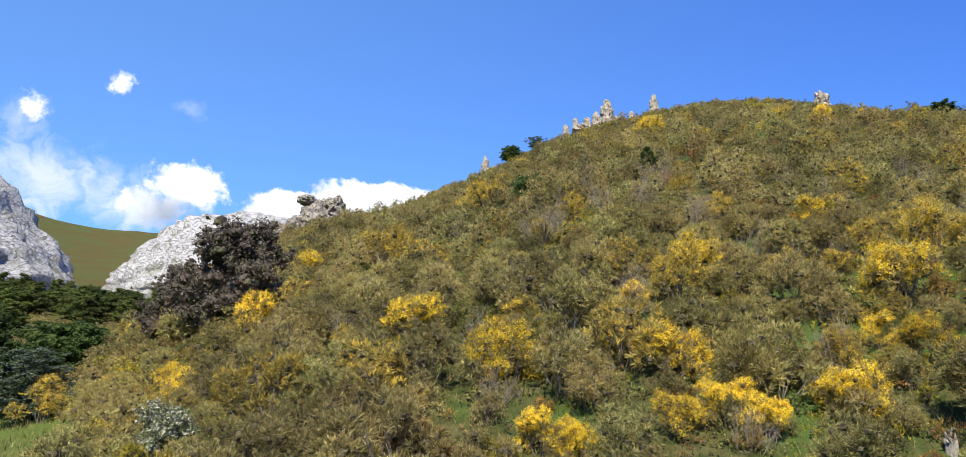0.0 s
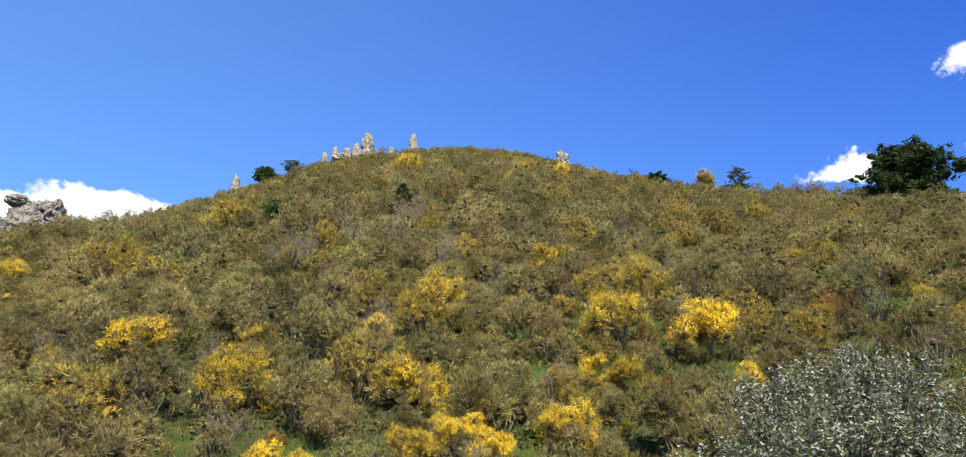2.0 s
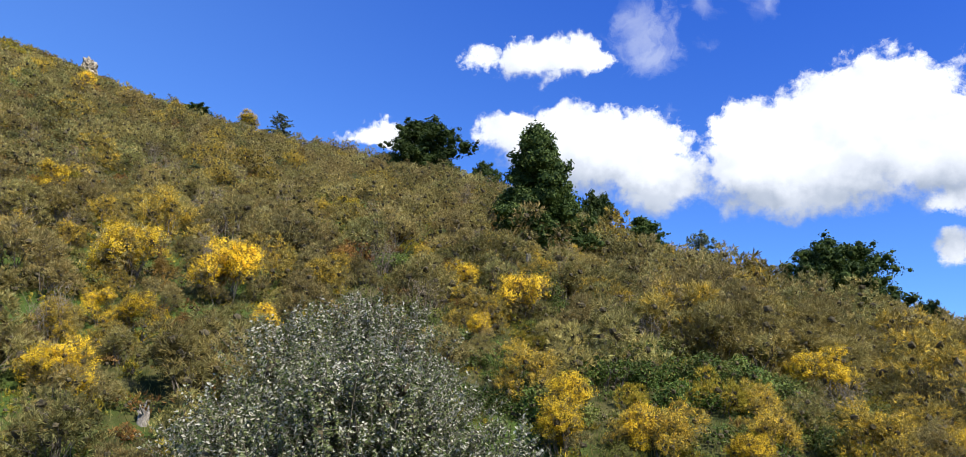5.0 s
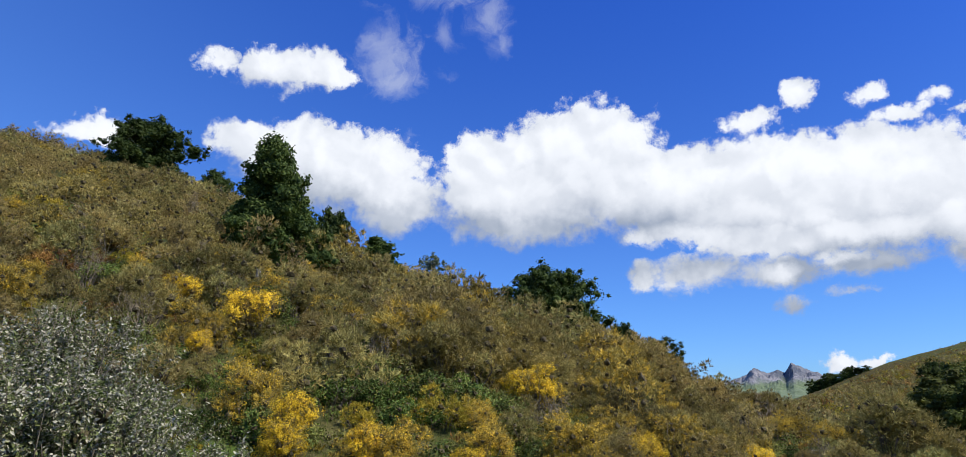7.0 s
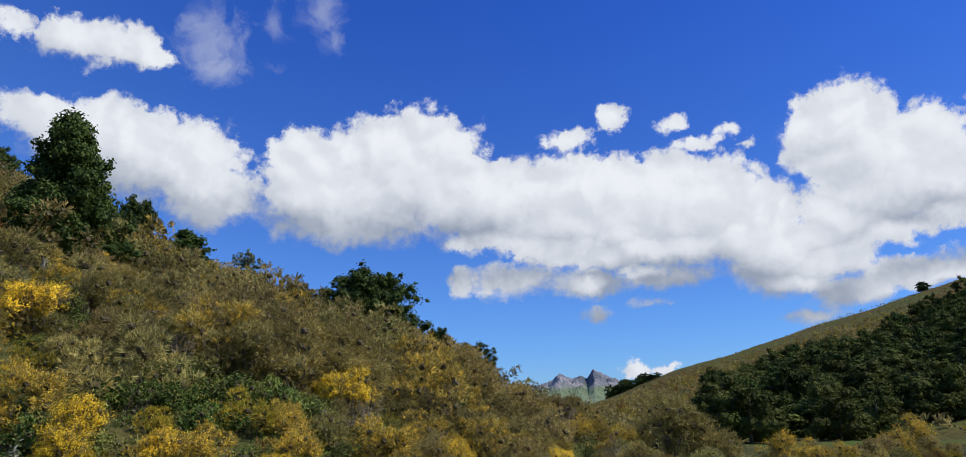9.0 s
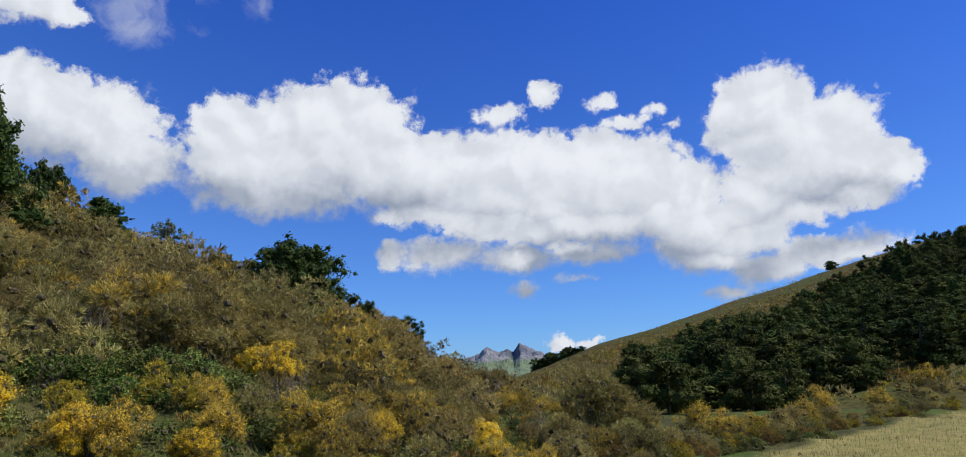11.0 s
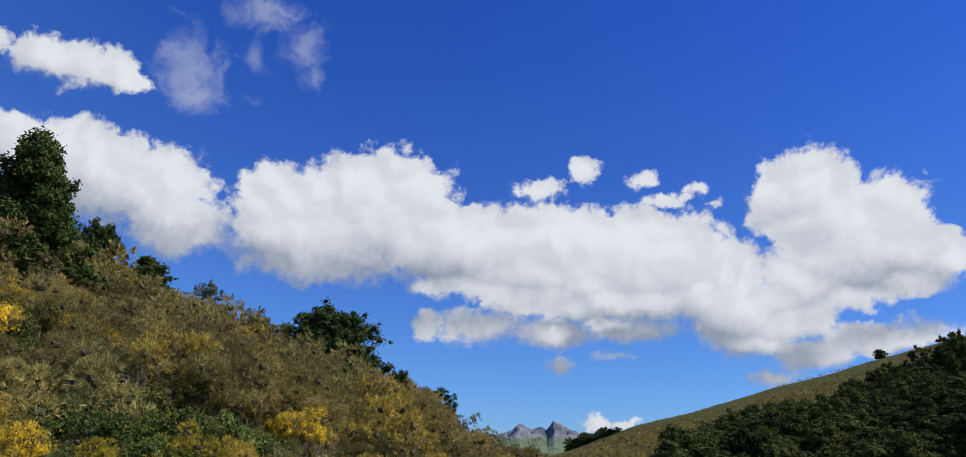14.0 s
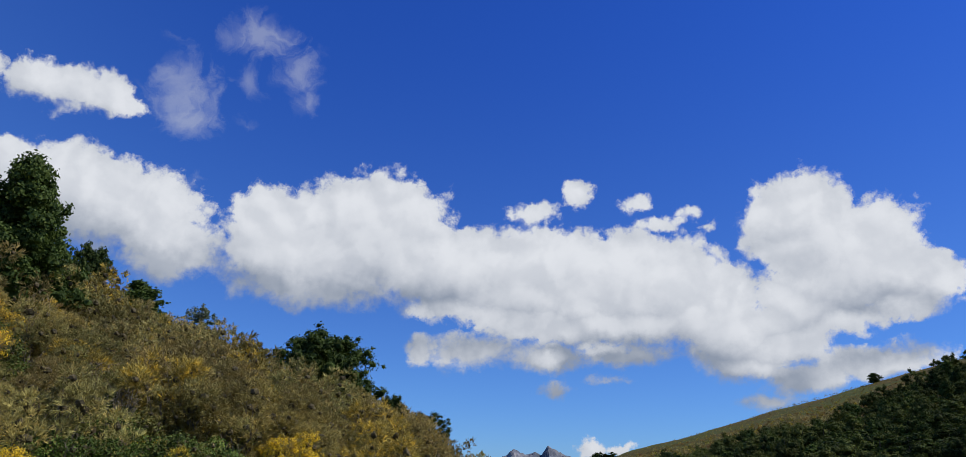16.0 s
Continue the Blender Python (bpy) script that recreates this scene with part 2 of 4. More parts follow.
def bark_material(name, dark, light):
    m, t = material(name)
    n = grain(t, 9.0, 5.0, 0.7)
    c = mixed(t, smooth(t, n, 0.3, 0.7), rgb(*dark), rgb(*light))
    p = wire(t, "ShaderNodeBsdfPrincipled", {"Base Color": c, "Roughness": 0.9})
    bump = wire(t, "ShaderNodeBump", {"Strength": 0.5, "Distance": 0.03, "Height": n})
    t.links.new(bump.outputs[0], p.inputs["Normal"])
    finish(t, p.outputs[0])
    return m


def rock_material(name, dark, light, stain, scale, lichen=0.0):
    m, t = material(name)
    v = wire(t, "ShaderNodeTexCoord").outputs["Object"]
    big, fine = grain(t, scale, 6.0, 0.65, v), grain(t, scale * 7, 5.0, 0.7, v)
    c = mixed(t, smooth(t, fine, 0.3, 0.7), rgb(*dark), rgb(*light))
    c = mixed(t, calc(t, "MULTIPLY", smooth(t, big, 0.5, 0.68), 0.75), c, rgb(*stain))
    edge = t.nodes.new("ShaderNodeTexVoronoi")
    edge.feature = "DISTANCE_TO_EDGE"
    edge.inputs["Scale"].default_value = scale * 2.2
    bent = wire(t, "ShaderNodeVectorMath", (wire(t, "ShaderNodeTexNoise", {"Vector": v, "Scale": scale * 2, "Detail": 4.0}).outputs["Color"], (0.9 / scale, 0.9 / scale, 0.9 / scale)), operation="MULTIPLY").outputs[0]
    bent = wire(t, "ShaderNodeVectorMath", (wire(t, "ShaderNodeVectorMath", (v, bent), operation="ADD").outputs[0], (0.8, 0.8, 1.7)), operation="MULTIPLY").outputs[0]
    t.links.new(bent, edge.inputs["Vector"])
    crack = smooth(t, edge.outputs["Distance"], 0.0, 0.09)
    c = mixed(t, calc(t, "MULTIPLY", calc(t, "SUBTRACT", 1.0, crack), 0.55), c, rgb(*[0.45 * k for k in stain]))
    if lichen:
        c = mixed(t, calc(t, "MULTIPLY", smooth(t, grain(t, scale * 2.3, 4.0, 0.7, v), 0.54, 0.62), lichen), c, rgb(0.2, 0.2, 0.07))
    p = wire(t, "ShaderNodeBsdfPrincipled", {"Base Color": c, "Roughness": 0.92})
    both = calc(t, "ADD", calc(t, "ADD", big, calc(t, "MULTIPLY", fine, 0.5)), calc(t, "MULTIPLY", crack, 0.5))
    bump = wire(t, "ShaderNodeBump", {"Strength": 0.8, "Distance": 0.25 / scale, "Height": both})
    t.links.new(bump.outputs[0], p.inputs["Normal"])
    finish(t, p.outputs[0])
    return m


def ground_material():
    """Turf, bare earth and heather by what grows where, told by the sheet's own attributes."""
    m, t = material("turf_and_heath")
    where = wire(t, "ShaderNodeNewGeometry").outputs["Position"]

    def cover(name):
        n = t.nodes.new("ShaderNodeAttribute")
        n.attribute_name = name
        return n.outputs["Fac"]
    n1, n2, n3 = grain(t, 0.12, 5.0, 0.6, where), grain(t, 1.3, 5.0, 0.65, where), grain(t, 12.0, 4.0, 0.7, where)
    c = mixed(t, smooth(t, n2, 0.35, 0.65), rgb(0.03, 0.04, 0.01), rgb(0.1, 0.09, 0.035))
    c = mixed(t, smooth(t, n1, 0.5, 0.62), c, rgb(0.06, 0.1, 0.02))
    heath = mixed(t, smooth(t, n2, 0.38, 0.6), rgb(0.05, 0.04, 0.01), rgb(0.12, 0.088, 0.022))
    heath = mixed(t, smooth(t, grain(t, 0.035, 5.0, 0.6, where), 0.42, 0.6), heath, rgb(0.075, 0.085, 0.02))
    c = mixed(t, cover("heath"), c, heath)
    lawn = mixed(t, smooth(t, n1, 0.35, 0.65), rgb(0.075, 0.12, 0.02), rgb(0.13, 0.14, 0.035))
    c = mixed(t, cover("lawn"), c, lawn)
    hay = mixed(t, smooth(t, n2, 0.35, 0.65), rgb(0.2, 0.19, 0.06), rgb(0.32, 0.27, 0.1))
    c = mixed(t, cover("field"), c, hay)
    c = mixed(t, smooth(t, n3, 0.3, 0.7, 0.0, 0.35), c, rgb(0.03, 0.035, 0.012))
    p = wire(t, "ShaderNodeBsdfPrincipled", {"Base Color": c, "Roughness": 0.95, "Specular IOR Level": 0.1})
    bump = wire(t, "ShaderNodeBump", {"Strength": 0.7, "Distance": 0.15, "Height": calc(t, "ADD", n2, calc(t, "MULTIPLY", n3, 0.4))})
    t.links.new(bump.outputs[0], p.inputs["Normal"])
    finish(t, p.outputs[0])
    return m


def mountain_material():
    m, t = material("far_mountain")
    where = wire(t, "ShaderNodeNewGeometry").outputs["Position"]
    z = wire(t, "ShaderNodeSeparateXYZ", (where,)).outputs[2]
    n = grain(t, 0.008, 6.0, 0.65, where)
    rock = mixed(t, smooth(t, n, 0.35, 0.65), rgb(0.055, 0.07, 0.1), rgb(0.2, 0.2, 0.22))
    line = calc(t, "ADD", z, calc(t, "MULTIPLY", n, 90.0))
    c = mixed(t, smooth(t, line, 85.0, 115.0), rgb(0.1, 0.14, 0.075), rock)
    p = wire(t, "ShaderNodeBsdfPrincipled", {"Base Color": c, "Roughness": 0.95})
    bump = wire(t, "ShaderNodeBump", {"Strength": 0.6, "Distance": 25.0, "Height": n})
    t.links.new(bump.outputs[0], p.inputs["Normal"])
    finish(t, p.outputs[0])
    return m


TURF = ground_material()
BROOM = leaf_material("broom_sprigs", (0.115, 0.105, 0.036), (0.43, 0.39, 0.16), (0.36, 0.27, 0.1), 0.34, 0.75, 0.08, 0.15)
OLIVE = leaf_material("grey_green_sprigs", (0.105, 0.11, 0.032), (0.4, 0.39, 0.15), (0.38, 0.3, 0.1), 0.34, 0.75, 0.1, 0.14)
GOLD = leaf_material("gold_tinged_sprigs", (0.15, 0.115, 0.026), (0.45, 0.37, 0.1), (0.6, 0.42, 0.06), 0.25, 0.75, 0.0, 0.2)
HEATH = leaf_material("heath_sprigs", (0.14, 0.066, 0.02), (0.4, 0.21, 0.075), (0.26, 0.19, 0.05), 0.2, 0.8, 0.1, 0.25)
GORSE = leaf_material("gorse_sprigs", (0.085, 0.1, 0.01), (0.33, 0.31, 0.045), (0.42, 0.31, 0.04), 0.3, 0.7, 0.1, 0.2)
BRAMBLE = leaf_material("bramble_leaves", (0.035, 0.07, 0.014), (0.13, 0.2, 0.042), (0.22, 0.2, 0.055), 0.3, 0.6, 0.2, 0.12)
FLOWER = leaf_material("broom_blossom", (0.8, 0.54, 0.025), (0.96, 0.73, 0.06), (0.6, 0.42, 0.05), 0.35, 0.6, 0.0, 0.15)
FADED = leaf_material("fading_blossom", (0.6, 0.41, 0.03), (0.82, 0.58, 0.05), (0.38, 0.3, 0.09), 0.35, 0.6, 0.0, 0.3)
OAK = leaf_material("dark_tree_leaves", (0.02, 0.042, 0.01), (0.08, 0.12, 0.03), (0.09, 0.13, 0.03), 0.3, 0.65, 0.0, 0.08)
WOODS = leaf_material("wood_leaves", (0.014, 0.03, 0.007), (0.07, 0.112, 0.022), (0.11, 0.12, 0.03), 0.25, 0.85, 0.03, 0.08)
PURPLE = leaf_material("purple_tree_leaves", (0.05, 0.042, 0.032), (0.14, 0.115, 0.09), (0.1, 0.1, 0.05), 0.25, 0.5, 0.0, 0.15)
SILVER = leaf_material("silver_leaves", (0.06, 0.095, 0.022), (0.3, 0.34, 0.15), (0.66, 0.65, 0.52), 0.3, 0.7, 0.0, 0.36)
GREYLEAF = leaf_material("grey_tree_leaves", (0.06, 0.09, 0.05), (0.15, 0.19, 0.12), (0.24, 0.27, 0.2), 0.3, 0.5, 0.0, 0.2)
GRASS = leaf_material("grass_blades", (0.07, 0.12, 0.02), (0.17, 0.22, 0.05), (0.25, 0.22, 0.08), 0.4, 0.6, 0.15, 0.2)
HAY = leaf_material("dry_grass_blades", (0.22, 0.2, 0.06), (0.42, 0.36, 0.14), (0.45, 0.38, 0.2), 0.4, 0.6, 0.08, 0.2)
BARK = bark_material("grey_bark", (0.05, 0.04, 0.03), (0.16, 0.14, 0.11))
TWIG = bark_material("bleached_twigs", (0.06, 0.05, 0.038), (0.22, 0.19, 0.15))
LIMESTONE = rock_material("pale_limestone", (0.27, 0.27, 0.26), (0.52, 0.51, 0.49), (0.2, 0.21, 0.14), 0.14)
CRAG = rock_material("weathered_crag", (0.19, 0.17, 0.14), (0.4, 0.36, 0.3), (0.11, 0.1, 0.08), 0.4, 0.4)
PINNACLE = rock_material("buff_limestone", (0.28, 0.24, 0.18), (0.58, 0.51, 0.4), (0.18, 0.14, 0.1), 0.5, 0.25)
PEAK = mountain_material()
# brown of inner twigs, kept dark to paint the shade in the bushes' gaps
BRUSH_SHADE = bark_material("dark_brushwood", (0.035, 0.03, 0.014), (0.1, 0.08, 0.04))
POST = bark_material("weathered_post", (0.12, 0.11, 0.09), (0.34, 0.31, 0.27))
DEADWOOD = bark_material("bleached_dead_wood", (0.12, 0.1, 0.07), (0.3, 0.25, 0.18))

# ---- the lie of the land ----
# the near hill: azimuth, distance of its skyline, elevation of its skyline
HILL = np.array([
    (-60, 70, -2), (-39, 70, -1.91), (-32, 75, -1.4), (-27, 90, 1.57), (-23, 105, 5.04), (-19.1, 118, 8.79), (-15.1, 128, 11.55),
    (-10.1, 136, 13.62), (-6.2, 142, 14.41), (-3.2, 146, 15.69), (0.7, 152, 17.47), (4.7, 158, 19.44), (7.6, 163, 20.33), (11.6, 168, 21.42),
    (14.5, 170, 21.92), (18.5, 172, 22.11), (22.4, 170, 21.92), (25.4, 165, 21.42), (29.3, 155, 20.34), (33.3, 140, 19.6), (38.2, 120, 18.61),
    (43.1, 104, 17.63), (48.1, 92, 16.95), (53, 82, 16.08)])
SHOULDER = np.array([
    (57, 73, 14.42), (62.9, 64, 11.44), (66.9, 61, 10.07), (70.8, 58, 8.99), (74.8, 56, 7.62), (77.7, 54, 6.24), (82.7, 52, 4.36),
    (86.6, 50, 2.68), (90.6, 48, 0.8), (94.5, 46, -0.49), (98.5, 44, -2.57), (102.4, 42, -4.35), (106.4, 40, -5.94), (114.3, 40, -6.75),
    (139.1, 40, -6.9), (300, 70, -2)])
# the far ground: azimuth, distance and elevation of its crest, where it starts to rise, and how its rise bends
FAR = np.array([
    (-60, 900, 12, 60, 1.3), (-32.9, 900, 12.18, 60, 1.3), (-28, 900, 11.28, 60, 1.3), (-23, 900, 11.57, 60, 1.3), (-13.1, 900, 10.96, 60, 1.3), (0.7, 700, 6.01, 60, 1.3), (60, 500, 0.13, 60, 1.2),
    (89.6, 420, -0.97, 120, 1.2), (97.5, 420, -0.49, 120, 1.15), (99.5, 420, 0.2, 115, 1.15), (104.4, 420, 2.17, 115, 1.15), (109.3, 410, 3.34, 110, 1.15), (113.3, 400, 4.52, 105, 1.15), (117.2, 390, 5.6, 105, 1.15),
    (120.2, 385, 6.38, 105, 1.15), (123.2, 380, 7.07, 100, 1.15), (127.2, 375, 8.05, 100, 1.15), (145, 380, 10, 100, 1.2), (200, 500, 9, 100, 1.3), (300, 900, 12, 60, 1.3)])


def table(rows, az, k):
    """A column of the table at those azimuths, with the kinks taken off."""
    return sum(np.interp((az + d + 60) % 360 - 60, rows[:, 0], rows[:, k]) for d in (-2, -1, 0, 1, 2)) / 5


def waves(x, y, size, seed, octaves=4):
    """Smooth unevenness, about -1 to 1."""
    r = np.random.RandomState(seed)
    total, gain = 0, 0
    for o in range(octaves):
        for _ in range(3):
            a, p = r.uniform(0, 6.283), r.uniform(0, 6.283)
            w = 6.283 / size * 2 ** o * r.uniform(0.7, 1.4)
            b = r.uniform(0, 6.283)
            total = total + np.sin(w * (x * np.cos(a) + y * np.sin(a)) + p + 1.3 * np.sin(0.6 * w * (x * np.cos(b) + y * np.sin(b)))) * 0.55 ** o / 2
        gain += 0.55 ** o
    return total / gain


def height(x, y):
    """The ground's height."""
    x, y = np.asarray(x, float), np.asarray(y, float)
    r, az = np.hypot(x, y) + 1e-6, np.degrees(np.arctan2(x, y))
    hill = np.vstack([HILL, SHOULDER])
    rc, el = table(hill, az, 1), table(hill, az, 2)
    crest = EYE + rc * np.tan(np.radians(el))
    foot = np.interp((az + 60) % 360 - 60, [-60, -34, -20, 90, 110, 140, 160, 300], [-0.6, -1.0, -2.4, -2.8, -3.2, -3.2, -0.5, -0.5])
    r0 = 15.0
    s = np.clip((r - r0) / (rc - r0), 0, 1)
    z = foot + (crest - foot) * (1.13 * s - 0.13 * s * s)
    z = np.where(r > rc, crest - (r - rc) * 0.22 - np.maximum(0, r - rc - 60) * 0.1, z)
    bank = np.clip((r - 4.0) / 10.0, 0, 1)
    bank = bank * bank * (3 - 2 * bank)
    z = np.where(r < r0, foot * bank, z)
    rk, ek, rf, bend = (table(FAR, az, k) for k in (1, 2, 3, 4))
    top = EYE + rk * np.tan(np.radians(ek))
    low = foot - 0.25
    sf = np.clip((r - rf) / (rk - rf), 0, 1)
    far = low + (top - low) * sf ** bend
    far = np.where(r > rk, top - np.maximum(top, 6) * np.clip((r - rk) / 1600, 0, 1) ** 1.3 - (r - rk) * 0.002, far)
    far = np.where(r < rf, np.where(r < 40, -30.0, low), far)
    k = 1.5
    z = np.maximum(z, far) + np.where(abs(z - far) < k * 3, np.log1p(np.exp(-np.abs(z - far) / k)) * k * 0.4, 0)
    rough = np.clip((r - 14) / 60, 0, 1)
    return z + waves(x, y, 26, 3) * 0.5 * rough + waves(x, y, 6, 5, 3) * 0.12 * np.clip((r - 6) / 20, 0, 1)


def at(az, r):
    return r * math.sin(radians(az)), r * math.cos(radians(az))


def field(x, y):
    """1 where the mown meadow of the valley floor lies."""
    r, az = np.hypot(x, y), np.degrees(np.arctan2(x, y))
    edge = np.interp(az, [100, 107, 112, 117, 122.7, 127, 140, 150, 175, 180], [18, 24, 41, 51, 71, 97, 110, 84, 60, 30])
    return np.clip((edge - r + 2.5 * waves(x, y, 9, 8)) / 3, 0, 1) * np.clip((r - 15 + 3 * waves(x, y, 7, 9)) / 4, 0, 1) * np.clip((az - 98) / 6, 0, 1) * np.clip((178 - az) / 12, 0, 1)

# ---- building blocks ----
def mesh(name, verts, tris, mats, index=None, smooth_faces=False):
    me = bpy.data.meshes.new(name)
    verts, tris = np.asarray(verts, np.float32), np.asarray(tris, np.int32)
    me.vertices.add(len(verts))
    me.vertices.foreach_set("co", verts.ravel())
    me.loops.add(tris.size)
    me.loops.foreach_set("vertex_index", tris.ravel())
    me.polygons.add(len(tris))
    me.polygons.foreach_set("loop_start", np.arange(0, tris.size, tris.shape[1], dtype=np.int32))
    if index is not None:
        me.polygons.foreach_set("material_index", np.asarray(index, np.int32))
    me.polygons.foreach_set("use_smooth", np.full(len(tris), smooth_faces))
    for m in mats:
        me.materials.append(m)
    me.update(calc_edges=True)
    me.validate()
    return me


def part(name, me, parent, label=""):
    """One mesh as a part of a thing."""
    ob = new(name, me)
    ob.parent = parent
    return tagged(ob, label)


def unit(v):
    return v / np.maximum(np.linalg.norm(v, axis=1, keepdims=True), 1e-9)


def join(chunks):
    vs, ts, k = [], [], 0
    for v, t in chunks:
        vs.append(v)
        ts.append(t + k)
        k += len(v)
    return np.concatenate(vs), np.concatenate(ts)


def blades(rng, at_, way, long_, wide):
    """Narrow sprigs: one tapering triangle each."""
    n = len(at_)
    side = unit(np.cross(way, rng.normal(size=(n, 3)))) * (wide * 0.5)[:, None]
    v = np.stack([at_ - side, at_ + side, at_ + way * long_[:, None]], 1).reshape(-1, 3)
    return v, np.arange(3 * n).reshape(-1, 3)


def leaves(rng, at_, way, long_, wide, face=None):
    """Leaves: a lozenge folded along its middle; face gives the side that it turns outward."""
    n = len(at_)
    if face is not None:
        face = unit(face + rng.normal(size=(n, 3)) * 0.45)
        way = unit(np.cross(face, rng.normal(size=(n, 3))))
    side = unit(np.cross(way, rng.normal(size=(n, 3)) if face is None else face))
    up = np.cross(side, way)
    mid = at_ + way * (long_ * 0.45)[:, None] + up * (long_ * 0.08)[:, None]
    v = np.stack([at_, mid - side * (wide * 0.5)[:, None], at_ + way * long_[:, None], mid + side * (wide * 0.5)[:, None]], 1).reshape(-1, 3)
    k = 4 * np.arange(n)[:, None]
    return v, np.concatenate([k + [0, 1, 2], k + [0, 2, 3]])


def flakes(rng, at_, face, size):
    """Small petals or leaflets: one triangle each, turned outward."""
    n = len(at_)
    face = unit(face + rng.normal(size=(n, 3)) * 0.5)
    a = unit(np.cross(face, rng.normal(size=(n, 3)))) * size[:, None]
    b = np.cross(face, a)
    v = np.stack([at_ - a * 0.5 - b * 0.4, at_ + a * 0.6 - b * 0.3, at_ + b * 0.65], 1).reshape(-1, 3)
    return v, np.arange(3 * n).reshape(-1, 3)


def tube(points, radii, sides=5):
    """A tapering limb along some points."""
    pts, rad = np.asarray(points, float), np.asarray(radii, float)
    way = unit(np.gradient(pts, axis=0))
    a = unit(np.cross(way, np.where(abs(way[:, :1]) < 0.9, [[1.0, 0, 0]], [[0, 1.0, 0]])))
    b = np.cross(way, a)
    ang = np.arange(sides) * 2 * np.pi / sides
    v = (pts[:, None] + rad[:, None, None] * (np.cos(ang)[None, :, None] * a[:, None] + np.sin(ang)[None, :, None] * b[:, None])).reshape(-1, 3)
    t = []
    for i in range(len(pts) - 1):
        for j in range(sides):
            p, q = i * sides + j, i * sides + (j + 1) % sides
            t += [(p, q, p + sides), (q, q + sides, p + sides)]
    return v, np.array(t)


def lumps(rng, wide, high, count):
    """Middles and radii of the rounded masses that make up a bush of uneven outline."""
    a = rng.uniform(0, 6.283, count)
    d = np.sqrt(rng.uniform(0.02, 1, count)) * wide * 0.42
    d = d * (1 + 0.25 * np.sin(2 * a + rng.uniform(0, 6)) + 0.15 * np.sin(3 * a + rng.uniform(0, 6)))
    size = rng.uniform(0.09, 0.2, count) * wide
    roof = high * (1 - 0.6 * (d / (wide * 0.5)) ** 2) * rng.uniform(0.7, 1.08, count) - size * 0.7
    z = np.clip(roof * np.where(rng.uniform(0, 1, count) < 0.65, 1.0, rng.uniform(0.3, 0.8, count)), size * 0.4, None)
    return np.stack([d * np.cos(a), d * np.sin(a), z], 1), size


def sprays(rng, p, way, each, long_, wide, spread=0.5):
    """Feathery sprays: slender sprigs that fan out from one point, each spray in one piece."""
    n = len(p)
    d = way[:, None] + rng.normal(size=(n, each, 3)) * spread
    d = d / np.linalg.norm(d, axis=2, keepdims=True)
    run = d * (long_ * rng.uniform(0.55, 1.4, (n, each, 1)) * rng.uniform(0.7, 1.25, (n, 1, 1)))
    side = np.cross(d, rng.normal(size=(n, each, 3)))
    side = side / np.maximum(np.linalg.norm(side, axis=2, keepdims=True), 1e-6) * wide * rng.uniform(0.7, 1.3, (n, each, 1))
    shoulder = p[:, None] + run * 0.62 + side
    v = np.concatenate([p[:, None], shoulder, p[:, None] + run], 1).reshape(-1, 3)
    k = np.arange(each)
    t = np.stack([np.zeros(each, int), 1 + k, 1 + each + k], 1)
    t = t[None] + (np.arange(n) * (1 + 2 * each))[:, None, None]
    return v, t.reshape(-1, 3)


def over(rng, mid, size, n, up=0.7, inner=0.5):
    """n places spread over the masses, and the way that each sprig points."""
    w = size ** 2
    k = rng.choice(len(mid), n, p=w / w.sum())
    u = unit(rng.normal(size=(n, 3)) + [0, 0, 0.35])
    p = mid[k] + u * (size[k] * rng.uniform(inner, 1.0, n))[:, None] * [1, 1, 0.85]
    way = unit(u + [0, 0, up] + rng.normal(size=(n, 3)) * 0.4)
    keep = p[:, 2] > 0.03
    return p[keep], way[keep], k[keep]


def ball(level):
    bm = bmesh.new()
    bmesh.ops.create_icosphere(bm, subdivisions=level, radius=1.0)
    v = np.array([w.co for w in bm.verts])
    t = np.array([[w.index for w in f.verts] for f in bm.faces])
    bm.free()
    return v, t


BALLS = {k: ball(k) for k in (1, 2, 3, 4, 6)}


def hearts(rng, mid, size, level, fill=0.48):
    """The dense uneven inner masses of a bush; dark brown ones also stand in for its inner shade."""
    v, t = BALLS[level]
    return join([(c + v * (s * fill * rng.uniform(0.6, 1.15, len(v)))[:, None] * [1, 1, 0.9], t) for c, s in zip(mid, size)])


def stems(rng, mid, size, thick):
    """Branches from the root to the masses."""
    out = []
    for c, s in zip(mid, size):
        base = np.array([c[0] * 0.12, c[1] * 0.12, -0.25]) + rng.normal(size=3) * 0.05
        bend = base * 0.45 + c * 0.55 + rng.normal(size=3) * 0.12 * np.linalg.norm(c)
        tip = c + rng.normal(size=3) * s * 0.3
        out.append(tube([base, (base + bend) / 2 + rng.normal(size=3) * 0.04, bend, tip], [thick, thick * 0.8, thick * 0.55, thick * 0.2], 4))
        for _ in range(3):
            end = c + unit(rng.normal(size=(1, 3)) + [[0, 0, 0.5]])[0] * s * rng.uniform(0.8, 1.15)
            out.append(tube([bend, (bend + end) / 2 + rng.normal(size=3) * 0.06, end], [thick * 0.4, thick * 0.28, thick * 0.1], 3))
    return join(out)


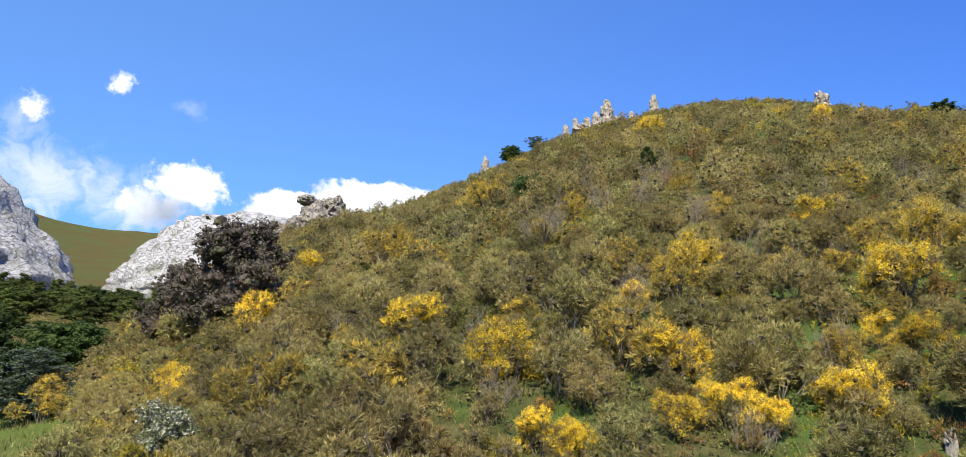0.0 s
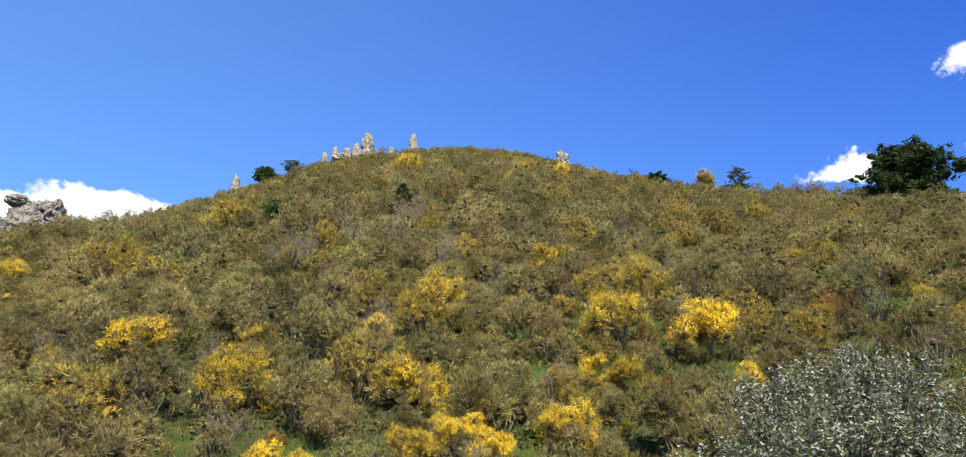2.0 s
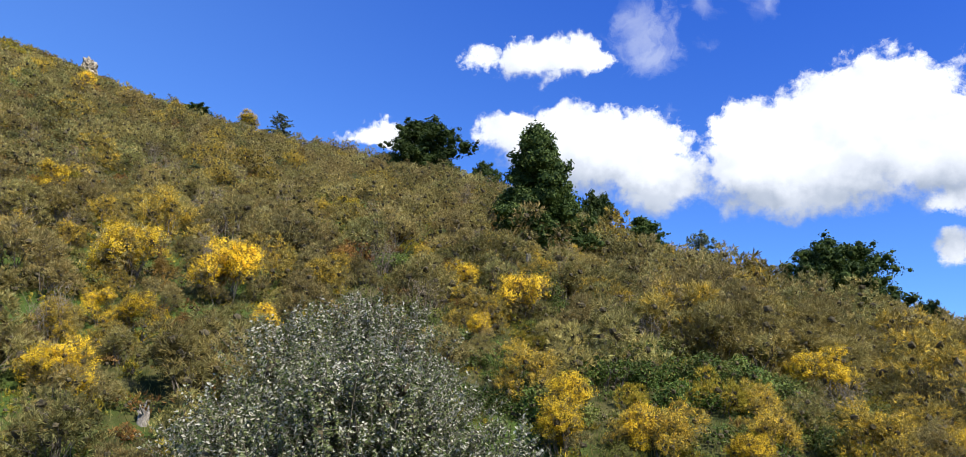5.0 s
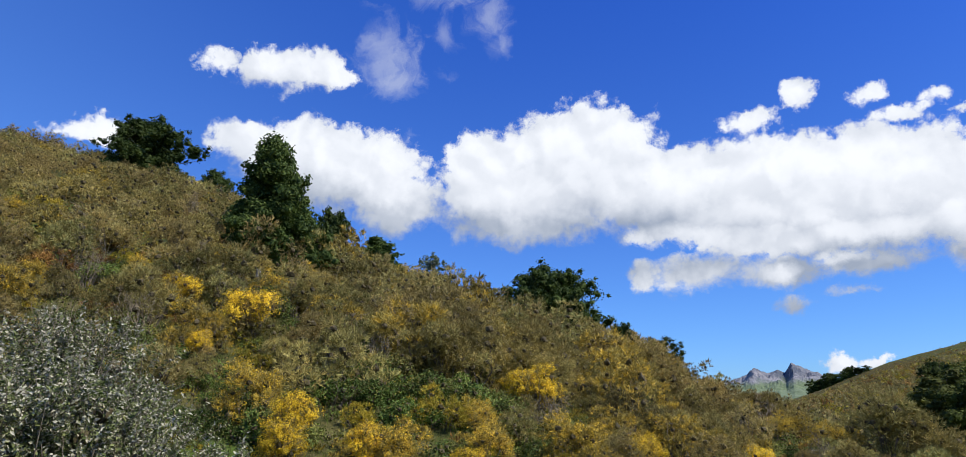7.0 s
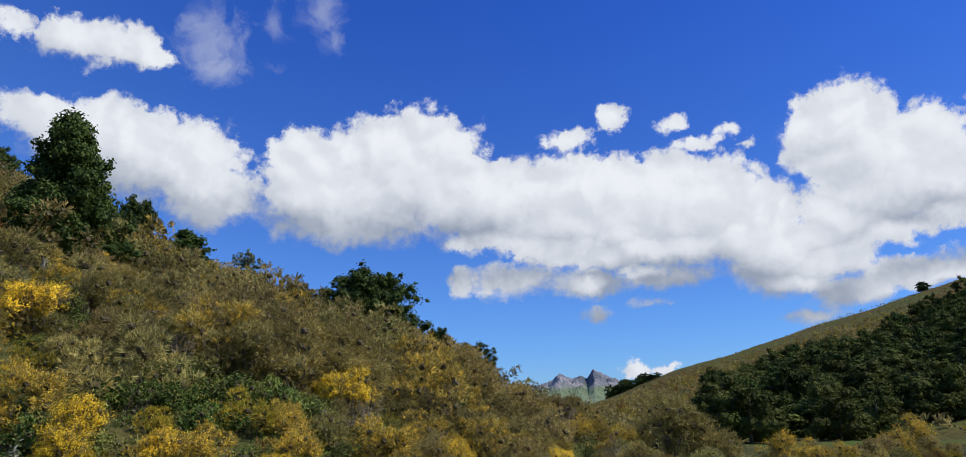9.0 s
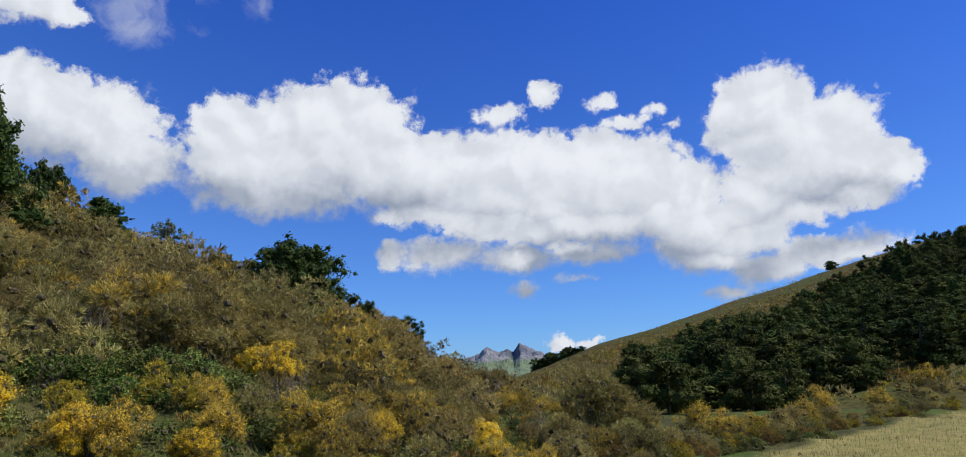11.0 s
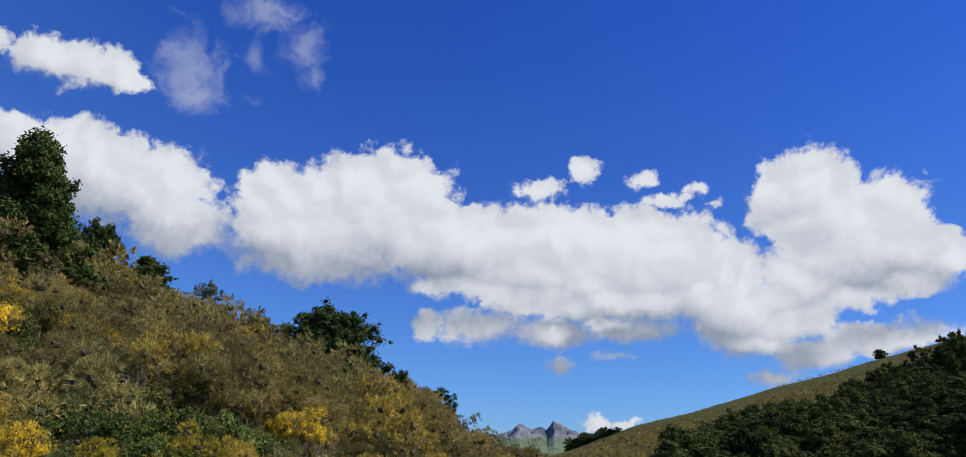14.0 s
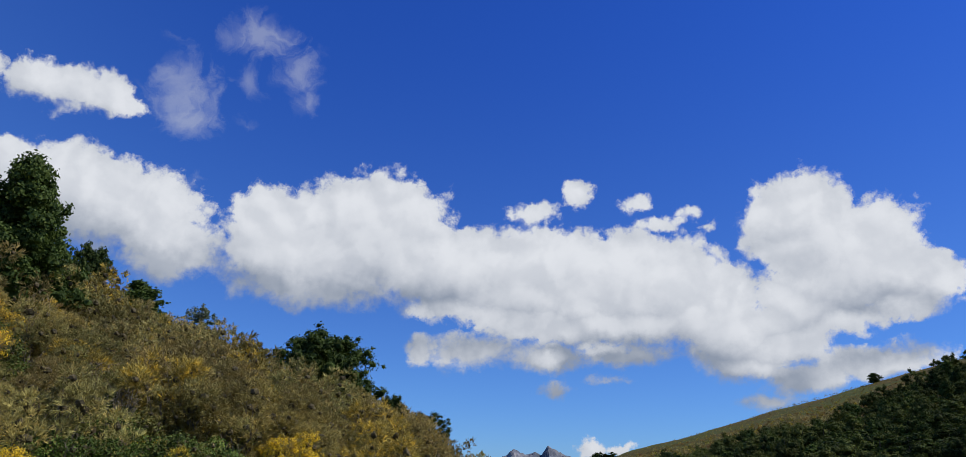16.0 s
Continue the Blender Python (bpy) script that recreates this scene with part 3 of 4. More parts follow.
def bush_meshes(seed, wide, high, count, tufts, each, long_, thin, mat, bloom=0, bloom_mat=None, leafy=False, up=0.8, share=0.5, petal=0.04):
    """The meshes of one sort of bush: stems, foliage and, where it flowers, blossom."""
    rng = np.random.RandomState(seed)
    mid, size = lumps(rng, wide, high, count)
    out = {"branchwork": mesh("branchwork", *stems(rng, mid[::2], size[::2], 0.016 * max(wide, 1) ** 0.5), [TWIG])}
    p, way, _ = over(rng, mid, size, tufts, up, 0.55)
    if leafy:
        v, t = leaves(rng, p, way, long_ * rng.uniform(0.6, 1.4, len(p)), thin * rng.uniform(0.7, 1.3, len(p)), face=way)
    else:
        v, t = sprays(rng, p, way, each, long_, thin)
    out["foliage"] = mesh("foliage", v, t, [mat])
    # solid dark cores: inner twigs, and shade between the sprays put in as colour
    out["brushwood"] = mesh("brushwood", *hearts(rng, mid, size, 1, 0.3), [BRUSH_SHADE])
    if bloom:
        order = np.argsort(-mid[:, 2] + rng.uniform(-0.5, 0.5, count) * high)[:max(2, int(count * share))]
        knots, out_way, _ = over(rng, mid[order], size[order] * 1.05, max(8, bloom // 26), 0.7, 0.6)
        k = rng.randint(0, len(knots), bloom)
        p = knots[k] + out_way[k] * rng.uniform(0, 0.2, (bloom, 1)) * wide * 0.5 + rng.normal(size=(bloom, 3)) * 0.022 * wide
        v, t = flakes(rng, p, out_way[k], petal * rng.uniform(0.6, 1.4, bloom))
        out["blossom"] = mesh("blossom", v, t, [bloom_mat])
    return out


def plant(name, meshes, x, y, turn, scale, label, category, group="", sink=0.05, lean=0.0):
    root = new(name)
    root.matrix_world = pose(x, y, float(height(x, y)) - sink, lean, 0, turn) @ Matrix.Scale(scale, 4)
    made = {}
    for key, me in meshes.items():
        ob = made[key] = part(key, me, made.get({"blossom": "foliage", "twigwork": "branchwork"}.get(key), root))
        if key in ("twigwork", "brushwood"):
            tagged(ob, kind="stuff")
    return tagged(root, label, category, group)


def scatter(rng, az0, az1, r0, r1, gap):
    """Places on a jittered grid inside a sector."""
    n = int(r1 / gap) + 2
    g = np.arange(-n, n + 1) * gap
    x, y = (a.ravel() for a in np.meshgrid(g, g))
    x, y = x + rng.uniform(-0.45, 0.45, len(x)) * gap, y + rng.uniform(-0.45, 0.45, len(y)) * gap
    r, az = np.hypot(x, y), np.degrees(np.arctan2(x, y))
    keep = (r > r0) & (r < r1) & (az > az0) & (az < az1)
    return x[keep], y[keep]


def carpet(name, rng, x, y, size, templates, mat, label, category):
    """Very many bushes as one sheet of growth."""
    chunks = []
    z = height(x, y)
    pick = rng.randint(0, len(templates), len(x))
    slots, tones = [], []
    for k, (v, t, inside) in enumerate(templates):
        sel = np.where(pick == k)[0]
        if not len(sel):
            continue
        a = rng.uniform(0, 6.283, len(sel))
        s = size[sel]
        c, d = np.cos(a), np.sin(a)
        X = (v[None, :, 0] * c[:, None] - v[None, :, 1] * d[:, None]) * s[:, None] + x[sel][:, None]
        Y = (v[None, :, 0] * d[:, None] + v[None, :, 1] * c[:, None]) * s[:, None] + y[sel][:, None]
        Z = v[None, :, 2] * (s * rng.uniform(0.8, 1.2, len(sel)))[:, None] + z[sel][:, None] - 0.1
        V = np.stack([X, Y, Z], 2).reshape(-1, 3)
        T = (t[None] + (np.arange(len(sel)) * len(v))[:, None, None]).reshape(-1, t.shape[1])
        chunks.append((V, T))
        tones.append(np.repeat(rng.uniform(0, 1, len(sel)), len(v)))
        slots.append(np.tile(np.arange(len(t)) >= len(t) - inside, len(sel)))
    # the second slot colours the cores dark, as shade between the sprigs
    ob = new(name, mesh(name, *join(chunks), [mat, BRUSH_SHADE], np.concatenate(slots)))
    ob.data.attributes.new("tone", "FLOAT", "POINT").data.foreach_set("value", np.concatenate(tones).astype(np.float32))
    return tagged(ob, label, category, kind="stuff")


def template(seed, wide, high, count, tufts, each, long_, thin, leafy=False, up=0.8, inner=0.55):
    rng = np.random.RandomState(seed)
    mid, size = lumps(rng, wide, high, count)
    p, way, _ = over(rng, mid, size, tufts, up, inner)
    if leafy:
        grown = leaves(rng, p, way, long_ * rng.uniform(0.6, 1.4, len(p)), thin * rng.uniform(0.7, 1.3, len(p)), face=way)
    else:
        grown = sprays(rng, p, way, each, long_, thin)
    # cores that carpet() colours dark to deepen the gaps
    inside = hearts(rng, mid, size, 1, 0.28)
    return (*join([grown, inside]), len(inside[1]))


def tree_meshes(seed, high, wide, trunk, clumps, leaf_count, leaf, mat, low=0.25, narrow=1.0, plain=False, knob=0.5):
    """A tree: trunk with limbs, and a crown of many leaves in uneven clumps. narrow < 1 tapers the top."""
    rng = np.random.RandomState(seed)
    limbs, mids, sizes = [], [], []
    lean = rng.normal(size=2) * 0.03 * high
    axis = lambda f: np.array([lean[0] * f, lean[1] * f, high * 0.92 * f])
    limbs.append(tube([axis(f) - [0, 0, 0.4 * (f == 0)] for f in np.linspace(0, 1, 7)], trunk * (1 - 0.88 * np.linspace(0, 1, 7)), 8))
    for i in range(clumps):
        f = low + (0.98 - low) * ((i + 0.5) / clumps)
        g = (f - low) / (1 - low)
        edge = wide * 0.5 * (math.sin(math.pi * (0.2 + 0.72 * g)) ** 0.6 if narrow >= 1 else (1 - g) ** 0.7 * 0.92 + 0.07) * rng.uniform(0.8, 1.06)
        a = i * 2.4 + rng.uniform(-0.6, 0.6)
        edge *= 1 + 0.2 * math.sin(3 * a + 5 * g + seed) + 0.14 * math.sin(11 * g + 2 * a + seed)
        root = axis(f * 0.8)
        tip = axis(f) + np.array([np.cos(a) * edge, np.sin(a) * edge, rng.uniform(-0.02, 0.03) * high])
        if i % 4 == 0:
            limbs.append(tube([root, root * 0.45 + tip * 0.55 + [0, 0, -0.02 * high], tip], [trunk * 0.4 * (1.1 - f), trunk * 0.25 * (1.1 - f), trunk * 0.04], 4))
        for q, big in ((0.35, 1.5), (0.6, 1.4), (0.8, 1.1), (0.93, 0.9), (1.04, 0.6)):
            mids.append(axis(f) + (tip - axis(f)) * q + rng.normal(size=3) * 0.03 * wide)
            sizes.append(wide * rng.uniform(0.09, 0.15) * knob * big * (1.1 - 0.45 * g))
    mids, sizes = np.array(mids), np.array(sizes)
    p, way, _ = over(rng, mids, sizes * rng.uniform(0.8, 1.3, len(sizes)), leaf_count, 0.3, 0.55)
    if plain:
        v, t = flakes(rng, p, way, leaf * rng.uniform(0.6, 1.4, len(p)))
    else:
        v, t = leaves(rng, p, way, leaf * rng.uniform(0.6, 1.4, len(p)), leaf * 0.7 * rng.uniform(0.7, 1.3, len(p)), face=way)
    v, t = join([(v, t), hearts(rng, mids, sizes, 1, 0.66)])
    return {"trunk": mesh("trunk", *limbs[0], [BARK], smooth_faces=True), "branchwork": mesh("branchwork", *join(limbs[1:]), [BARK], smooth_faces=True), "crown": mesh("crown", v, t, [mat])}


def rock_mesh(seed, level, stretch, rough, layers, mat, sharp=1.0, fine=1.0, slope=0.0):
    """A weathered rock: a ball pushed in and out by noise, split by cracks and level beds."""
    v, t = BALLS[level]
    if slope:
        far_out = np.clip(np.hypot(v[:, 0], v[:, 1]), 0, 1)
        v = np.stack([v[:, 0], v[:, 1], np.where(v[:, 2] > 0, 1 - far_out ** slope, v[:, 2])], 1)
    v = v * np.asarray(stretch)
    out = np.empty_like(v)
    size = float(np.mean(stretch))
    shift = Vector((seed * 7.1, seed * 3.3, seed * 1.7))
    for i, p in enumerate(v):
        q = Vector(p) / size * fine + shift
        cell = noise.voronoi(q * 1.6)[0]
        n = noise.fractal(q * 1.3, 1.0, 2.1, 6) * 0.4 + (noise.ridged_multi_fractal(q * 1.9, 0.9, 2.2, 5, 1.0, 2.0) - 1.2) * 0.22 * sharp - max(0.0, 0.16 - (cell[1] - cell[0])) * 1.6 * sharp
        bed = layers * 0.12 * math.sin((p[2] / size + noise.noise(q * 1.1) * 0.5) * 16 * fine)
        out[i] = p * (1 + rough * (n + bed))
    return mesh("rock", out, t, [mat], smooth_faces=slope > 0)

# ---- the ground, one sheet to the horizon ----
def ground_sheet():
    az = np.radians(np.concatenate([np.arange(-40, 135, 0.5), np.arange(135, 320, 3.0)]))
    r = np.concatenate([[0.0], np.linspace(1.5, 60, 60), np.linspace(61.5, 180, 70), np.geomspace(184, 4800, 60)])
    A, R = np.meshgrid(az, r)
    x, y = R * np.sin(A), R * np.cos(A)
    z = height(x, y)
    n = len(az)
    v = np.stack([x, y, z], 2).reshape(-1, 3)
    i, j = np.meshgrid(np.arange(len(r) - 1), np.arange(n), indexing="ij")
    a, b = i * n + j, i * n + (j + 1) % n
    t = np.stack([a, b, b + n, a + n], 2).reshape(-1, 4)
    me = mesh("ground", v, t, [TURF], smooth_faces=True)
    rr, aa = np.hypot(x, y).ravel(), np.degrees(np.arctan2(x, y)).ravel()
    lawn = np.clip((-21 - aa) / 3, 0, 1) * np.clip((75 - rr) / 15, 0, 1) + (rr < 13)
    heath = np.clip((rr - 90) / 30, 0, 1)
    for name, val in (("field", field(x, y).ravel()), ("lawn", np.clip(lawn, 0, 1)), ("heath", heath)):
        me.attributes.new(name, "FLOAT", "POINT").data.foreach_set("value", np.asarray(val, np.float32))
    return tagged(new("ground", me), "grassy heath ground rising to hills all round", "ground", kind="structure")


ground_sheet()


# ---- growth on the hill ----
rng = np.random.RandomState(11)


def on_hill(x, y, beyond=5):
    r, az = np.hypot(x, y), np.degrees(np.arctan2(x, y))
    return (r < table(np.vstack([HILL, SHOULDER]), az, 1) + beyond) & (field(x, y) < 0.1)


# flowering broom: x, y, width of the flowers
BRIGHT_LOW = [
    (2.7, 20.2, 0.9), (1.9, 21, 0.6), (20.4, 5.5, 0.7), (18.7, 10, 1.7), (20.7, 5.4, 0.7), (7.8, 20.1, 1), (5.6, 21, 0.7), (6.7, 21.1, 1.2), (7.5, 21, 1.2),
    (19.7, 10.5, 1.8), (10.4, 20.3, 1.7), (21.1, 8.7, 0.5), (6.4, 23.6, 1.8), (25.1, -2.8, 1), (1.1, 25.5, 2.3), (25.6, 0.9, 0.8), (20, 17.1, 1), (14, 22.9, 1.5),
    (-11.7, 25, 1.1), (13.3, 24.2, 0.8), (17.7, 21.3, 0.5), (28.1, -2.8, 1.2), (23.7, 16.1, 1.2), (28.8, 4.9, 2.1), (29.1, -2.8, 1.1), (6.5, 29.4, 0.9),
]
BRIGHT_HIGH = [
    (18.6, 24.8, 2.5), (-2.3, 31.5, 2.3), (31.1, 6.2, 1.2), (16, 27.4, 2.6), (27.4, 16.4, 2.3), (-11.4, 30.4, 1.5), (27.3, 19.7, 1.7), (10, 32.9, 1.9), (-13.4, 34.3, 1.1),
    (37.7, 1.1, 1), (33.9, 22.2, 1.8), (17.4, 37.2, 1.7), (-11.4, 39.7, 2.3), (9, 42.7, 1), (47.5, 17, 1.4), (48.3, 17.3, 1.2), (-12, 53.7, 2.2), (-20.6, 59, 5.1),
    (20.5, 82.1, 3.1), (40, 81.1, 2.5), (46.2, 82.8, 2.2), (66.3, 85.7, 5.9),
]
FADED_LOW = [
    (20.9, 7.7, 1.6), (21, 8.9, 0.5), (22.7, 5.4, 1.3), (24.2, 6, 1.1), (25, 1.1, 0.9), (11.5, 23.4, 1.4), (26, 2.4, 0.6), (25.6, 6.5, 1), (26.9, -4.7, 0.7),
    (0.5, 28.4, 1.3), (-8.6, 27.2, 1.3), (2, 30.4, 1.4), (8.4, 30, 2.3), (-5.4, 31.8, 1.2), (22.6, 23.5, 1.8), (32.8, -1, 1), (13.4, 31.3, 1.2), (15.4, 30.8, 1.2),
    (34.5, 3.6, 0.9), (35, 0.2, 1.3), (25.4, 25.1, 1),
]
FADED_HIGH = [
    (37, 0.7, 1.3), (20, 31.4, 2.7), (18.3, 33.4, 1.7), (-11.5, 36.4, 1.4), (30.1, 24, 0.7), (-11.8, 37.1, 1.4), (38.7, 5.6, 1.1), (39.4, 1.4, 1.1), (39.2, -4.9, 1.4),
    (-16.7, 36.4, 1.5), (22.7, 33.3, 1.5), (40.7, -3.4, 1.1), (36.2, 20.1, 1.1), (40.7, -8.3, 1.3), (-20.2, 36.7, 2), (41.9, -6.3, 1.2), (42.8, 2.8, 1.2), (13.9, 41, 1.4),
    (4.2, 44.2, 1.6), (42.8, 13.5, 1), (40.9, 18.6, 1.2), (43.4, 13.7, 1.2), (45.9, -0, 1.3), (41.8, 21.3, 1.3), (33.6, 35.6, 1.3), (6.6, 48.9, 1.8), (13.8, 48, 1.4),
    (-6, 52.1, 4.3), (0.8, 64.9, 3.5), (45.9, 52.2, 1.9), (22.8, 71.3, 2), (27.5, 72.8, 1.4), (3.1, 78, 2.1), (32.6, 75.3, 3),
]
BLOOMS = BRIGHT_LOW + BRIGHT_HIGH + FADED_LOW + FADED_HIGH


def room_for_blooms(x, y):
    """How far a bush is kept down beside and before the flowering ones, 1 for not at all."""
    low = np.ones(len(x))
    for bx, by, w in BLOOMS + [(33.4, 19.7, 0.6), (11.7, 18.6, 0.6)]:  # and the post and the stump
        d = math.hypot(bx, by)
        ux, uy = bx / d, by / d
        ahead, aside = (bx - x) * ux + (by - y) * uy, np.abs((bx - x) * uy - (by - y) * ux)
        reach = 0.5 + 0.55 * max(w, 1.0)
        low = np.where((aside < reach) & (ahead > -0.8) & (ahead < 2.8), np.minimum(low, 0.5), low)
    return low


SORTS = {
    "broom_bush": (BROOM, "olive-brown broom bush growing on the steep hillside"),
    "grey_broom_bush": (OLIVE, "grey-green broom bush growing on the steep hillside"),
    "gold_broom_bush": (GOLD, "gold-tinged broom bush growing on the steep hillside"),
    "heather_bush": (HEATH, "rusty brown heather bush among the broom"),
    "gorse_bush": (GORSE, "yellow-green gorse bush on the lower slope"),
    "bramble_bush": (BRAMBLE, "dark green bramble bush trailing over the bank"),
}
near = {
    "broom_bush": [bush_meshes(200 + k, 2.7, 2.1, 26, 900, 11, 0.165, 0.0185, BROOM, up=0.5) for k in range(5)],
    "grey_broom_bush": [bush_meshes(210 + k, 2.7, 2.1, 26, 900, 11, 0.165, 0.0185, OLIVE, up=0.5) for k in range(5)],
    "gold_broom_bush": [bush_meshes(250 + k, 2.7, 2.1, 26, 900, 11, 0.165, 0.0185, GOLD, up=0.5) for k in range(4)],
    "heather_bush": [bush_meshes(220 + k, 1.9, 1.1, 18, 600, 9, 0.12, 0.017, HEATH) for k in range(3)],
    "gorse_bush": [bush_meshes(230 + k, 2.0, 1.2, 18, 600, 9, 0.12, 0.017, GORSE) for k in range(3)],
    "bramble_bush": [bush_meshes(240 + k, 2.6, 1.0, 26, 3600, 1, 0.08, 0.06, BRAMBLE, leafy=True, up=0.2) for k in range(3)],
}
mid_forms = {
    "broom_bush": [template(100 + k, 2.7, 2.0, 18, 330, 8, 0.18, 0.032, up=0.5) for k in range(6)],
    "grey_broom_bush": [template(110 + k, 2.7, 2.0, 18, 330, 8, 0.18, 0.032, up=0.5) for k in range(6)],
    "gold_broom_bush": [template(150 + k, 2.7, 2.0, 18, 330, 8, 0.18, 0.032, up=0.5) for k in range(5)],
    "heather_bush": [template(120 + k, 2.0, 1.1, 12, 170, 6, 0.16, 0.042) for k in range(4)],
    "gorse_bush": [template(130 + k, 2.0, 1.2, 12, 170, 6, 0.16, 0.042) for k in range(4)],
    "bramble_bush": [template(140 + k, 2.6, 1.0, 16, 420, 1, 0.13, 0.1, True, 0.2) for k in range(4)],
}
NEAR_END = 42.0
x, y = (np.concatenate(c) for c in zip(scatter(rng, -27, 108, 16.5, 44, 1.75), scatter(rng, -27, 108, 44, 108, 2.0)))
keep = on_hill(x, y)
x, y = x[keep], y[keep]
r, az = np.hypot(x, y), np.degrees(np.arctan2(x, y))
draw = np.clip(rng.uniform(0, 1, len(x)) * 0.75 + 0.125 + waves(x, y, 22, 21) * 0.22, 0, 0.999)
wet = np.clip(1.25 - np.abs(az - 68) / 24, 0, 1) * np.clip((36 - r) / 8, 0, 1)
low = np.clip((30 - r) / 12, 0, 1)
side = np.clip((az - 54) / 8, 0, 1) * np.clip((r - 24) / 8, 0, 1)
sort = np.where(draw < 0.36, "broom_bush", np.where(draw < 0.68, "grey_broom_bush", np.where(draw < 0.78, "heather_bush", np.where(draw < 0.86, "gold_broom_bush", "broom_bush"))))
luck = rng.uniform(0, 1, len(x))
sort = np.where((side > 0.5) & (sort == "heather_bush"), np.where(luck < 0.5, "gold_broom_bush", "broom_bush"), sort)
sort = np.where(luck < (0.06 + 0.22 * low) * (1 - side), "gorse_bush", sort)
sort = np.where((luck > 0.96 - 0.7 * wet) & (r < 60), "bramble_bush", sort)
grown = (0.66 + 0.62 * rng.uniform(0, 1, len(x)) ** 1.3) * (1 + 0.25 * side) * (1 - 0.4 * np.clip((az - 89) / 7, 0, 1)) * room_for_blooms(x, y)
glade = (waves(x, y, 15, 33) > 0.74) & (luck < 0.75) & (r < 70) & (side < 0.5)
for name, (mat, label) in SORTS.items():
    mine = (sort == name) & ~glade
    close = np.where(mine & (r < NEAR_END))[0]
    close = close[np.argsort(r[close])][:290]
    rest = mine.copy()
    rest[close] = False
    for i in close:
        forms = near[name]
        plant(name, forms[rng.randint(len(forms))], x[i], y[i], rng.uniform(0, 360), grown[i], label, "bush", "bushes of the hillside")
    if rest.any():
        carpet(name.replace("bush", "thicket"), rng, x[rest], y[rest], grown[rest] * rng.uniform(0.75, 1.15, rest.sum()), mid_forms[name], mat,
               label.replace(" bush", " thicket").replace("growing", "spreading"), "shrubs")

# low plants that fill the gaps
x, y = scatter(rng, -24, 106, 14.5, 60, 1.15)
k = (field(x, y) < 0.1) & on_hill(x, y, 0)
x, y = x[k], y[k]
r, az = np.hypot(x, y), np.degrees(np.arctan2(x, y))
draw = rng.uniform(0, 1, len(x)) + waves(x, y, 9, 41) * 0.35 + 0.35 * np.clip(1.3 - np.abs(az - 66) / 26, 0, 1) * (r < 37) - 0.25 * (r > 42)
for name, lo, hi, mat, leafy, label in (("low_heather", -9, 0.3, HEATH, False, "low rusty heather between the bushes"), ("low_gorse", 0.3, 0.6, GORSE, False, "low yellow-green gorse between the bushes"),
                                        ("low_bramble", 0.6, 9, BRAMBLE, True, "low green brambles and ferns between the bushes")):
    k = (draw >= lo) & (draw < hi)
    forms = [template(170 + i, 1.6, 0.6, 8, 110, 1, 0.09, 0.07, True, 0.5) if leafy else template(170 + i, 1.6, 0.6, 8, 34, 7, 0.16, 0.028, False, 0.5) for i in range(4)]
    carpet(name, rng, x[k], y[k], rng.uniform(0.6, 1.2, k.sum()), forms, mat, label, "shrubs")

x, y = scatter(rng, -25, 62, 104, 184, 1.9)
keep = on_hill(x, y)
x, y = x[keep], y[keep]
draw = rng.uniform(0, 1, len(x)) * 0.6 + 0.2 + waves(x, y, 30, 22) * 0.35
for name, lo, hi, mat, label in (("upper_heath", -9, 0.55, OLIVE, "low olive heath on the upper slope"), ("upper_green_heath", 0.55, 0.8, GORSE, "low green heath on the upper slope"),
                                 ("upper_brown_heath", 0.8, 9, HEATH, "low brown heather on the upper slope")):
    k = (draw >= lo) & (draw < hi)
    forms = [template(150 + i, 2.7, 0.85, 9, 34, 6, 0.3, 0.08) for i in range(5)]
    carpet(name, rng, x[k], y[k], 0.4 + 1.0 * rng.uniform(0, 1, k.sum()) ** 2.4, forms, mat, label, "shrubs")

# ---- flowering broom ----
bright_forms = [bush_meshes(300 + k, 2.1, 1.9, 22, 520, 9, 0.16, 0.018, BROOM, 11000, FLOWER, share=0.62, petal=0.031) for k in range(6)]
faded_forms = [bush_meshes(310 + k, 2.2, 1.9, 22, 640, 9, 0.16, 0.018, GOLD, 4600, FADED, share=0.6, petal=0.03) for k in range(5)]
for rows, forms, label in ((BRIGHT_LOW + BRIGHT_HIGH, bright_forms, "broom bush covered in bright yellow blossom"),
                           (FADED_LOW + FADED_HIGH, faded_forms, "broom bush with fading golden blossom")):
    for px, py, w in rows:
        size = min(max(w, 1.2), 3.4) / 1.8
        plant("flowering_broom", forms[rng.randint(len(forms))], px, py, rng.uniform(0, 360), size, label, "bush", "flowering brooms", sink=0.05)

# gold-tinged brooms along the shoulder
for px, py in zip(*scatter(rng, 58, 106, 24, 52, 3.4)):
    clear = all(math.hypot(px - bx, py - by) > 2.2 for bx, by, _ in BLOOMS)
    if clear and on_hill(np.array([px]), np.array([py]), 0)[0] and rng.uniform() < 0.3:
        plant("flowering_broom", faded_forms[rng.randint(5)], px, py, rng.uniform(0, 360), rng.uniform(0.6, 1.2), "broom bush with fading golden blossom", "bush", "flowering brooms")

